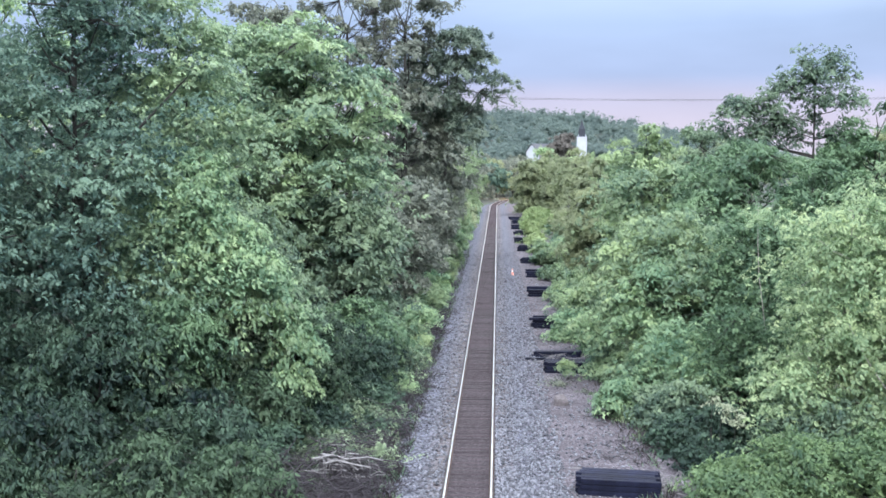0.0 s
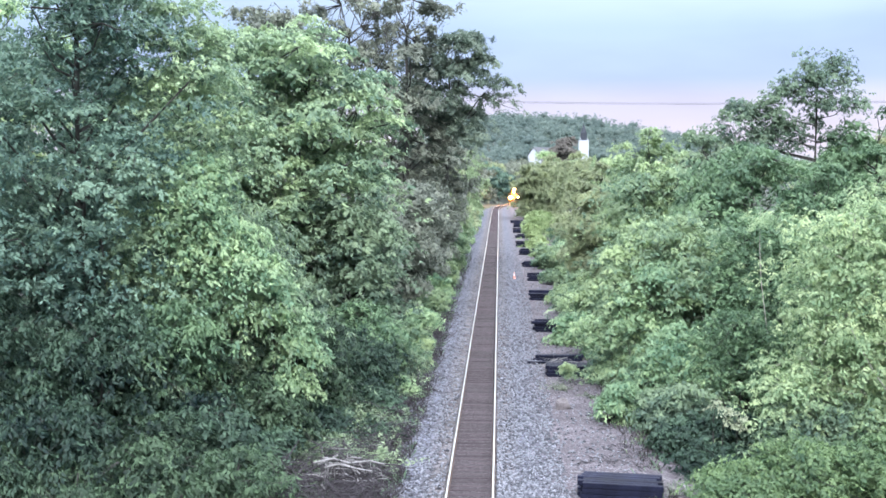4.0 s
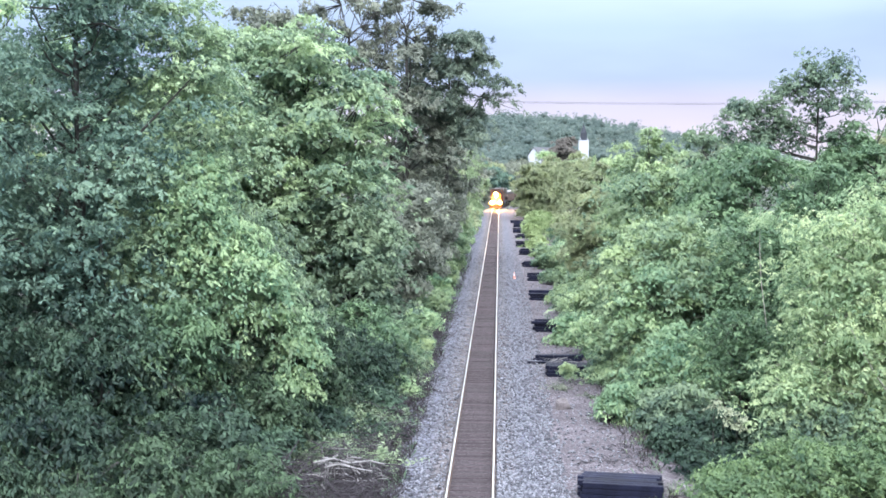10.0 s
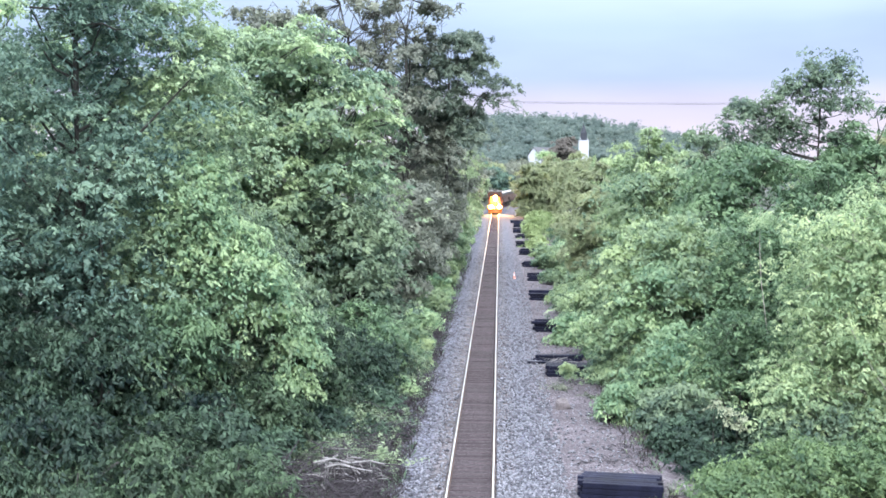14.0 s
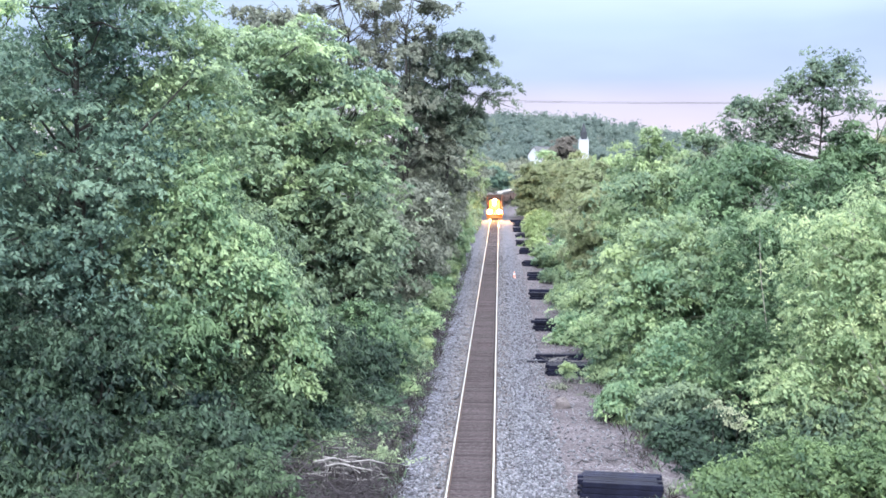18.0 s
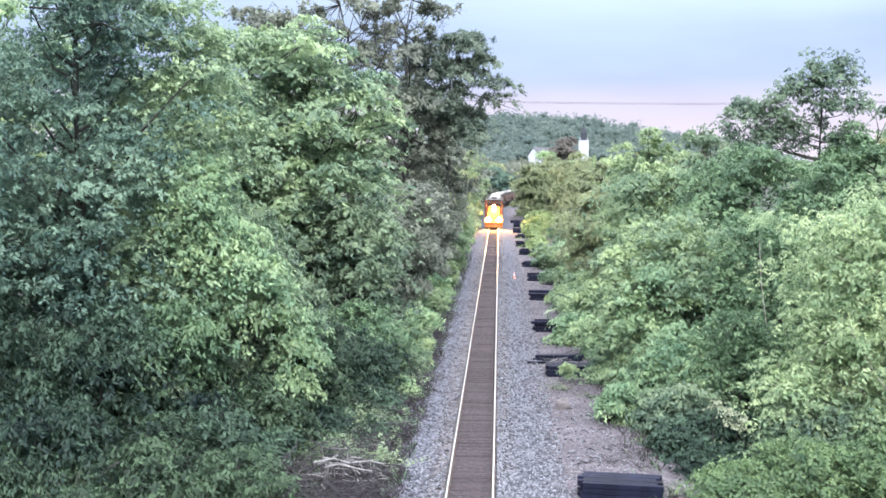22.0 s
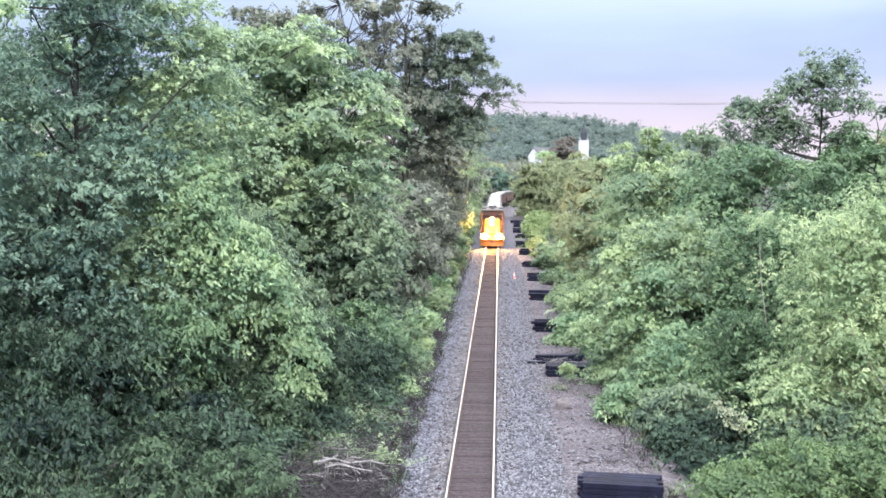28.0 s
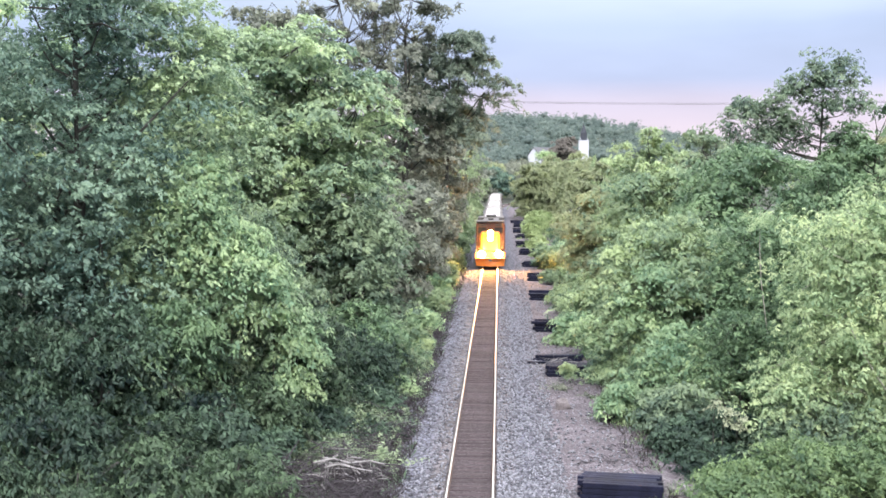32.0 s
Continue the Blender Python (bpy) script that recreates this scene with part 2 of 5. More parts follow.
# ---------------------------------------------------------------- mesh helpers


def part(name, bm, mat, parent=None, label="", smooth=False):
    """One bmesh as one mesh object, under a thing or a part."""
    me = bpy.data.meshes.new(name)
    bm.to_mesh(me)
    bm.free()
    me.materials.append(mat)
    if smooth:
        me.polygons.foreach_set("use_smooth", [True] * len(me.polygons))
    ob = new(name, me)
    ob.parent = parent
    return tagged(ob, label) if label else ob


def raw(name, verts, faces, mat, parent=None):
    """A mesh from arrays of vertices and equal-sized faces."""
    verts, faces = np.asarray(verts, dtype=np.float32), np.asarray(faces, dtype=np.int32)
    me = bpy.data.meshes.new(name)
    k = faces.shape[1]
    me.vertices.add(len(verts))
    me.vertices.foreach_set("co", verts.ravel())
    me.loops.add(faces.size)
    me.loops.foreach_set("vertex_index", faces.ravel())
    me.polygons.add(len(faces))
    me.polygons.foreach_set("loop_start", np.arange(0, faces.size, k, dtype=np.int32))
    me.update(calc_edges=True)
    me.materials.append(mat)
    ob = new(name, me)
    ob.parent = parent
    return ob


def box(bm, x0, x1, y0, y1, z0, z1, bevel=0.0):
    made = bmesh.ops.create_cube(bm, size=1.0, matrix=Matrix.LocRotScale(
        ((x0 + x1) / 2, (y0 + y1) / 2, (z0 + z1) / 2), None, (x1 - x0, y1 - y0, z1 - z0)))
    if bevel:
        edges = list({e for v in made["verts"] for e in v.link_edges})
        bmesh.ops.bevel(bm, geom=edges, offset=bevel, segments=1, affect="EDGES")
    return bm


def boxed(x0, x1, y0, y1, z0, z1, bevel=0.02):
    return box(bmesh.new(), x0, x1, y0, y1, z0, z1, bevel)


def rod(bm, a, b, r0, r1=None, n=8):
    a, b = Vector(a), Vector(b)
    m = Matrix.Translation((a + b) / 2) @ (b - a).to_track_quat("Z", "Y").to_matrix().to_4x4()
    bmesh.ops.create_cone(bm, cap_ends=True, segments=n, radius1=r0, radius2=r0 if r1 is None else r1, depth=(b - a).length, matrix=m)
    return bm


def tubes(paths, n=6):
    """Tapered tubes: each path is a list of (point, radius)."""
    verts, faces = [], []
    ring = [(math.cos(2 * math.pi * i / n), math.sin(2 * math.pi * i / n)) for i in range(n)]
    for path in paths:
        start = len(verts)
        for i, (p, r) in enumerate(path):
            a, b = path[max(i - 1, 0)][0], path[min(i + 1, len(path) - 1)][0]
            d = Vector(b) - Vector(a)
            q = d.to_track_quat("Z", "Y") if d.length > 1e-6 else Euler((0, 0, 0)).to_quaternion()
            for c, s in ring:
                verts.append(tuple(Vector(p) + q @ Vector((c * r, s * r, 0))))
        for i in range(len(path) - 1):
            for j in range(n):
                k = (j + 1) % n
                o = start + i * n
                faces.append((o + j, o + k, o + n + k, o + n + j))
    return verts, faces


# ---------------------------------------------------------------- the line of the railway
BEND, RADIUS = 264.0, 262.0


def along(s):
    """Place and heading (degrees) of the centre line s metres from under the camera."""
    if s <= BEND:
        return 0.0, s, 0.0
    a = (s - BEND) / RADIUS
    return RADIUS * (1 - math.cos(a)), BEND + RADIUS * math.sin(a), -math.degrees(a)


def off_track(x, y):
    x, y = np.asarray(x, dtype=float), np.asarray(y, dtype=float)
    return np.where(y < BEND, np.abs(x), np.abs(np.hypot(x - RADIUS, y - BEND) - RADIUS))


def ease(a, b, x):
    t = np.clip((np.asarray(x, dtype=float) - a) / (b - a), 0, 1)
    return t * t * (3 - 2 * t)


def height(x, y):
    """The ground: a level strip by the track, low banks, a wooded hill beyond the village."""
    x, y = np.asarray(x, dtype=float), np.asarray(y, dtype=float)
    d = off_track(x, y)
    h = -0.62 + 1.0 * ease(8, 22, d) + 0.12 * np.sin(x * 0.7 + y * 0.31) * ease(6, 12, d)
    hill = 29.0 * ease(430, 1150, y) * np.exp(-((x - 20) / np.where(x > 20, 128.0, 190.0)) ** 2) * (1 - 0.7 * ease(1300, 2600, y))
    swell = 11.0 * ease(430, 1000, y) + 4 * np.sin(x * 0.013 + 1) * ease(500, 900, y)
    return h + (hill + swell) * ease(10, 80, d)


def sweep(name, profile, mat, stations, parent=None, attribute=False):
    """A cross-section (across, z) drawn along the line."""
    verts, faces, lat = [], [], []
    n = len(profile)
    for i, s in enumerate(stations):
        x, y, turn = along(s)
        c, sn = math.cos(radians(turn)), math.sin(radians(turn))
        for u, z in profile:
            verts.append((x + u * c, y + u * sn, z))
            lat.append(u)
        if i:
            o = (i - 1) * n
            faces += [(o + j, o + j + 1, o + n + j + 1, o + n + j) for j in range(n - 1)]
    ob = raw(name, verts, faces, mat, parent)
    if attribute:
        at = ob.data.attributes.new("across", "FLOAT", "POINT")
        at.data.foreach_set("value", lat)
    return ob


def build_ground():
    def lines(near, step, far, growth):
        out, v = [], 0.0
        while v < far:
            out.append(v)
            v += step if v < near else step + (v - near) * growth
        return out + [far]
    right = lines(60, 2.0, 4000, 0.16)
    xs = np.array([-v for v in right[:0:-1]] + right)
    ys = np.array([-v for v in lines(30, 10, 900, 0.3)[:0:-1]] + lines(330, 3.0, 4600, 0.06))
    gx, gy = np.meshgrid(xs, ys)
    verts = np.stack([gx, gy, height(gx, gy)], -1).reshape(-1, 3)
    nx, ny = len(xs), len(ys)
    i = (np.arange(ny - 1)[:, None] * nx + np.arange(nx - 1)[None, :]).ravel()
    ob = raw("ground", verts, np.stack([i, i + 1, i + nx + 1, i + nx], -1), GROUND)
    tagged(ob, "forest floor of brown litter and low green growth", "ground", kind="structure")


def build_overpass():
    """The plain road bridge at the camera's back, unseen, with added embankments, closes the place behind."""
    # out of view; added to block light from behind on the near ground
    ob = tagged(new("overpass"), "unseen plain grey concrete road overpass across the railway", "bridge", kind="structure")
    part("deck", boxed(-14, 14, -10.5, -0.7, 8.0, 9.0, 0.03), CONCRETE, ob)
    for y in (-10.5, -0.95):
        part("parapet", boxed(-14, 14, y, y + 0.25, 9.004, 10.1, 0.03), CONCRETE, ob)
    for x in (-14, 10):
        part("abutment", boxed(x, x + 4, -10.3, -0.9, -0.8, 7.996, 0.03), CONCRETE, ob)
    for side in (-1, 1):
        bm = bmesh.new()
        prof = [(11, -0.9), (-0.7, 9.0), (-10.5, 9.0), (-22, -0.9)]
        a = [bm.verts.new((side * 14.02, y, z)) for y, z in prof]
        b = [bm.verts.new((side * 160, y, z)) for y, z in prof]
        for f in (a, b[::-1], *[(a[(i + 1) % 4], a[i], b[i], b[(i + 1) % 4]) for i in range(4)]):
            bm.faces.new(f)
        bmesh.ops.recalc_face_normals(bm, faces=bm.faces)
        tagged(part("embankment", bm, GROUND), "unseen grassy road embankment added beside the overpass", "embankment", kind="structure")


def build_trackbed():
    profile = [(-4.0, -0.75), (-2.9, -0.58), (-2.15, -0.27), (-1.6, -0.18), (-0.86, -0.165), (-0.80, -0.184), (0.80, -0.184), (0.86, -0.165),
               (1.6, -0.18), (2.6, -0.28), (3.4, -0.34), (5.0, -0.36), (6.6, -0.40), (8.6, -0.75)]
    ob = sweep("trackbed", profile, BED, [-70 + 2 * i for i in range(350)], attribute=True)
    tagged(ob, "grey crushed stone ballast with brown dirt verge", "ballast", kind="structure")


def build_track():
    track = tagged(new("railway_track"), "single railway track of polished rails on weathered brown ties", "railway track", kind="structure")
    stations = [-70 + 2 * i for i in range(167)] + [265 + 3 * i for i in range(118)]
    for side in (-0.7525, 0.7525):
        web = [(-0.07, -0.170), (-0.07, -0.155), (-0.012, -0.135), (-0.012, -0.042), (-0.036, -0.030), (-0.036, -0.006),
               (0.036, -0.006), (0.036, -0.030), (0.012, -0.042), (0.012, -0.135), (0.07, -0.155), (0.07, -0.170)]
        rail = sweep("rail", [(side + u, z) for u, z in web], RAIL_SIDE, stations, track)
        head = [(-0.036, -0.006), (-0.030, 0.0), (0.030, 0.0), (0.036, -0.006)]
        sweep("rail_head", [(side + u, z + 0.001) for u, z in head], RAIL_TOP, stations, rail)
    return track


def build_ties(track):
    rng = np.random.default_rng(5)
    bm = boxed(-1.3, 1.3, -0.115, 0.115, -0.18, 0.0, 0.012)
    first = part("tie", bm, TIE, track)
    shape, far_v, far_f = first.data, [], []
    for i in list(range(640)) + list(range(-200, 0)):
        s = 30 + 0.5 * i + rng.uniform(-0.03, 0.03)
        x, y, turn = along(s)
        m = pose(x + rng.uniform(-0.04, 0.04), y, -0.172 + rng.uniform(-0.012, 0.006), 0, rng.uniform(-0.4, 0.4), turn + rng.uniform(-1.0, 1.0))
        if 0 <= i < 300:
            ob = first if i == 0 else new("tie", shape)
            ob.parent = track
            ob.matrix_basis = m
        else:
            o = len(far_v)
            for cx, cy, cz in ((-1.3, -.115, -.1), (1.3, -.115, -.1), (1.3, .115, -.1), (-1.3, .115, -.1), (-1.3, -.115, 0), (1.3, -.115, 0), (1.3, .115, 0), (-1.3, .115, 0)):
                far_v.append(tuple(m @ Vector((cx, cy, cz))))
            far_f += [(o + 4, o + 5, o + 6, o + 7), (o, o + 1, o + 5, o + 4), (o + 2, o + 3, o + 7, o + 6), (o + 1, o + 2, o + 6, o + 5), (o + 3, o, o + 4, o + 7)]
    tagged(raw("distant_ties", far_v, far_f, TIE, track), kind="stuff")


def build_stones():
    """Loose ballast stones lying on the shoulders."""
    rng = np.random.default_rng(9)
    n = 26000
    y = 33 + 150 * rng.random(n) ** 2.3
    side = rng.random(n) < 0.3
    u = np.where(rng.random(n) < 0.14, rng.uniform(2.6, 6.6, n), np.where(side, np.where(rng.random(n) < 0.22, -2.3 - 1.3 * rng.random(n) ** 1.6, -0.88 - 1.6 * rng.random(n)), 0.88 + 2.4 * rng.random(n) ** 1.3))
    bed_u = [-4.0, -2.9, -2.15, -1.6, -0.86, 0.86, 1.6, 2.6, 3.4, 5.0, 6.6]
    bed_z = [-0.75, -0.58, -0.27, -0.18, -0.165, -0.165, -0.18, -0.28, -0.34, -0.36, -0.40]
    z = np.interp(u, bed_u, bed_z)
    r = rng.uniform(0.032, 0.085, n) * np.where(rng.random(n) < ease(80, 175, y), 0.3, 1.0)
    shape = np.array([(1, 0, 0), (-0.5, 0.87, 0), (-0.5, -0.87, 0), (0.2, 0.1, 0.8), (0, 0, -0.5)])
    v = shape[None] * (r[:, None, None] * rng.uniform(0.7, 1.35, (n, 5, 1)))
    a = rng.uniform(0, 6.28, n)
    c, s = np.cos(a)[:, None], np.sin(a)[:, None]
    v = np.stack([v[..., 0] * c - v[..., 1] * s, v[..., 0] * s + v[..., 1] * c, v[..., 2]], -1) + np.stack([u, y, z + r * 0.25], -1)[:, None]
    f = np.array([(0, 1, 3), (1, 2, 3), (2, 0, 3), (1, 0, 4), (2, 1, 4), (0, 2, 4)])
    faces = (np.arange(n)[:, None, None] * 5 + f[None]).reshape(-1, 3)
    ob = raw("ballast_stones", v.reshape(-1, 3), faces, LOOSE)
    tagged(ob, "loose pale grey crushed stones beside the rails", "stones", kind="stuff")


def island_stone():
    m, nt, bsdf, _ = material("loose_stone")
    geo = add(nt, "ShaderNodeNewGeometry")
    nt.links.new(mix(nt, geo.outputs["Random Per Island"], (0.033, 0.037, 0.048), (0.222, 0.236, 0.276)), bsdf.inputs["Base Color"])
    bsdf.inputs["Roughness"].default_value = 0.9
    return m


LOOSE = island_stone()

# ---------------------------------------------------------------- trees


def leaf_arrays(rng, p, d, up, length, width):
    side = np.cross(d, up)
    side /= np.linalg.norm(side, axis=1, keepdims=True) + 1e-9
    nrm = np.cross(side, d)
    L, W = length[:, None], width[:, None]
    skew = rng.uniform(-0.35, 0.45, (len(p), 1))
    v = np.stack([p - d * L * 0.5, p + side * W * 0.62 + d * L * skew * 0.5 - nrm * W * 0.15, p + d * L * 0.5 - side * W * 0.38 - nrm * L * 0.12], 1)
    return v.reshape(-1, 3), np.arange(len(p) * 3).reshape(-1, 3)


def leaf_tones(ob, tone):
    """Stores the tone of each leaf as `young`; higher is paler."""
    ob.data.attributes.new("young", "FLOAT", "POINT").data.foreach_set("value", np.asarray(tone, dtype=np.float32))


def unit(v):
    return v / (np.linalg.norm(v, axis=1, keepdims=True) + 1e-9)


def crown_leaves(rng, lobes, n, leaf, slim=0.55, droop=0.35, clump=0.55, flat=0.55, fill=0.55, per=30, rosette=False, even=False):
    """Leaves on sprays; sprays gathered into boughs over the outside of the lobes of a crown, with gaps between; some boughs stick out."""
    lob = np.array(lobes)
    sprays = max(n // per, 8)
    boughs = max(n // (150 if even else 330), 5)
    share = lob[:, 3] ** (1.0 if even else 2.0)
    pick = rng.choice(len(lob), boughs, p=share / share.sum())
    d = unit(rng.normal(size=(boughs, 3)) + [0, 0, 0.3])
    reach = fill + (1.06 - fill) * rng.random(boughs) ** 0.6
    reach = np.where(rng.random(boughs) < (0.04 if even else 0.16), rng.uniform(1.0, 1.4, boughs), reach) * lob[pick, 3]
    tip = lob[pick, :3] + d * reach[:, None] * lob[pick, 4:7]
    on = rng.integers(0, boughs, sprays)
    pad = clump * rng.uniform(1.2, 2.6, boughs)[on, None]
    offset = rng.normal(size=(sprays, 3)) * pad * [0.85, 0.85, 0.42 * flat]
    offset[:, 2] -= droop * 0.5 * (offset[:, 0] ** 2 + offset[:, 1] ** 2) / pad[:, 0]
    centre = tip[on] + offset
    d = unit(d[on] + offset / pad * 0.5)
    twig = unit(d * [1, 1, 0.4] + rng.normal(size=(sprays, 3)) * 0.5 + [0, 0, -droop * 0.6])
    own = rng.integers(0, sprays, n)
    # each spray is a drooping parasol of leaves round its twig
    size = leaf * rng.uniform(0.6, 1.35, n)
    spread = 0.66 * clump * rng.uniform(0.6, 1.4, sprays)[own]
    run = np.sqrt(rng.random(n))
    if rosette:
        spread = rng.uniform(0.75, 1.25, sprays)[own] * size
        run = rng.uniform(0.5, 1.0, n)
    turn = rng.uniform(0, 2 * math.pi, n)
    tilt = unit(rng.normal(size=(sprays, 3)) * 0.28 + [0, 0, 1.0] + d * [0.45, 0.45, 0.1])
    ax = unit(np.cross(tilt, rng.normal(size=(sprays, 3))))
    ay = np.cross(tilt, ax)
    ray = ax[own] * np.cos(turn)[:, None] + ay[own] * np.sin(turn)[:, None]
    p = centre[own] + ray * (run * spread)[:, None] + twig[own] * (spread * 0.35 * run)[:, None]
    p += tilt[own] * (rng.normal(size=n) * 0.16 * spread * (1.2 - run))[:, None] + rng.normal(size=(n, 3)) * leaf * (0.12 if rosette else 0.35)
    p[:, 2] -= (0.35 + droop * 0.75) * spread * run ** 2.2
    out = unit(ray + rng.normal(size=(n, 3)) * (0.2 if rosette else 0.45) + np.stack([0 * run, 0 * run, -(0.25 + droop) * run], -1))
    up = unit(tilt[own] + ray * (0.55 * run)[:, None] + rng.normal(size=(n, 3)) * 0.2)
    # random by bough and spray, darker towards each spray's drooping edge
    tone = (0.62 * rng.random(boughs)[on] ** 2.0 + 0.32 * rng.random(sprays) ** 2.2)[own] + 0.2 * (1 - 2 * run ** 2)
    return (*leaf_arrays(rng, p, out, up, size, size * slim), np.repeat(tone, 3), centre, pick[on])


def plant(name, label, category, x, y, top, low, radius, leaves, leaf, mat, seed, group="", lobes=9, slim=0.55, droop=0.45, clump=0.46, flat=0.5,
          fill=0.6, bark=BARK, trunk=0.16, lean=0.0, wide=1.0, twigs=60, bare=0, squash=1.0, crown=()):
    """A tree or shrub standing at x, y: trunk, limbs with twigs, and a crown from `low` to `top` metres above its foot."""
    rng = np.random.default_rng(seed)
    clump = min(clump, radius * 0.22)
    foot = float(height(x, y)) if off_track(x, y) > 8 else -0.5
    top = top - foot
    low = max(low - foot, 0.15)
    tree = tagged(new(name), label, category, group)
    tree.location = (x, y, foot)
    lob = [(dx, rng.uniform(-0.8, 0.8), z - foot, r, 1.0, 1.2, 0.9) for dx, z, r in crown]
    span = top - low
    count = 0 if crown else int(lobes * 2.2)
    for i in range(count):
        t = (i + 0.5 + rng.uniform(-0.6, 0.6)) / count
        r = min(radius * rng.uniform(0.22, 0.42), span * 0.4)
        girth = math.sin(math.pi * min(max(0.16 + 0.74 * t, 0.05), 0.95)) ** 0.6 * rng.uniform(0.8, 1.12)
        a = i * 2.4 + rng.uniform(-0.9, 0.9)
        d = max(radius * girth - r * 0.8, 0) * math.sqrt(rng.uniform(0.2, 1.0))
        z = low + r * 0.7 + (span - 1.6 * r) * t
        lob.append((math.cos(a) * d * wide + lean * t, math.sin(a) * d, z, r, rng.uniform(0.8, 1.3) * wide, rng.uniform(0.8, 1.3), squash * rng.uniform(0.6, 0.95)))
    v, f, tone, centre, pick = crown_leaves(rng, lob, int(leaves * (1.32 if y < 60 else 1.0)), leaf * (0.97 if y < 60 else 1.1), slim, droop, clump, flat, fill, per=10 if y < 90 else 30, rosette=y < 90, even=bool(crown))
    v[:, 2] = np.maximum(v[:, 2], 0.03)
    # passing trains keep a clear way open
    mid = v.reshape(-1, 3, 3).mean(1)
    clear = (off_track(mid[:, 0] + x, mid[:, 1] + y) > 2.75 - 0.6 * ease(110, 190, mid[:, 1] + y) + 0.25 * np.sin(mid[:, 1] * 1.7)) | (mid[:, 2] + foot > 7.5)
    v, tone = v.reshape(-1, 3, 3)[clear].reshape(-1, 3), tone.reshape(-1, 3)[clear].ravel()
    f = np.arange(len(v)).reshape(-1, 3)
    leaf_tones(raw("crown", v, f, mat, tree), tone)
    # trunk and limbs
    paths = []
    bend = rng.uniform(-0.25, 0.25, 2)
    crest = low + span * 0.72

    def stem(z):
        k = z / top
        return Vector((lean * k * 0.7 + bend[0] * math.sin(3 * k), bend[1] * math.sin(2.5 * k), z))

    girth = lambda z: trunk * max(1 - 0.85 * z / top, 0.12)
    body = [((0, 0, -0.3), trunk * 1.5), ((0, 0, 0.25), trunk * 1.05)] + [(tuple(stem(crest * k / 6)), girth(crest * k / 6)) for k in range(1, 7)]
    tv, tf = tubes([body], 10)
    raw("trunk", tv, tf, bark, tree)
    for lx, ly, lz, lr, *_ in lob:
        z0 = min(max(lz - math.hypot(lx, ly) * (0.5 if crown else 0.8), 0.25 * low + 0.2), crest)
        a, b = stem(z0), Vector((lx, ly, lz))
        mid = a.lerp(b, 0.5) + Vector((rng.uniform(-0.2, 0.2), rng.uniform(-0.2, 0.2), -0.12 * (b - a).length))
        r0 = min(girth(z0) * 0.6, trunk * 0.5)
        paths.append([(tuple(a), r0), (tuple(mid), r0 * 0.7), (tuple(b), r0 * 0.35)])
    for k in rng.choice(len(centre), min(twigs, len(centre)), replace=False):
        b, l = Vector(centre[k]), Vector(lob[pick[k]][:3])
        m = l.lerp(b, 0.55) + Vector((0, 0, -0.1))
        paths.append([(tuple(l), trunk * 0.16), (tuple(m), trunk * 0.10), (tuple(b), 0.008)])
    for k in range(bare):
        l = lob[rng.integers(len(lob))]
        a = Vector(l[:3])
        d = Vector((rng.uniform(-1, 1), rng.uniform(-0.6, 0.6), rng.uniform(0.5, 1.4))).normalized()
        m = a + d * l[3] * 0.9 + Vector((rng.uniform(-0.2, 0.2), 0, 0))
        b = m + (d + Vector((rng.uniform(-0.6, 0.6), 0, 0.2))) * l[3] * rng.uniform(0.3, 0.8)
        paths.append([(tuple(a), trunk * 0.12), (tuple(m), trunk * 0.07), (tuple(b), 0.012)])
        for _ in range(3):
            c = m.lerp(b, rng.uniform(0.0, 0.7))
            e = c + Vector((rng.uniform(-1, 1), rng.uniform(-0.5, 0.5), rng.uniform(0.1, 0.9))).normalized() * rng.uniform(0.5, 1.3)
            paths.append([(tuple(c), trunk * 0.06), (tuple(c.lerp(e, 0.5) + Vector((0.05, 0, 0.06))), trunk * 0.045), (tuple(e), 0.01)])
    lv, lf = tubes(paths, 5)
    raw("branchwork", lv, lf, bark, tree)
    return tree


TREES = {}


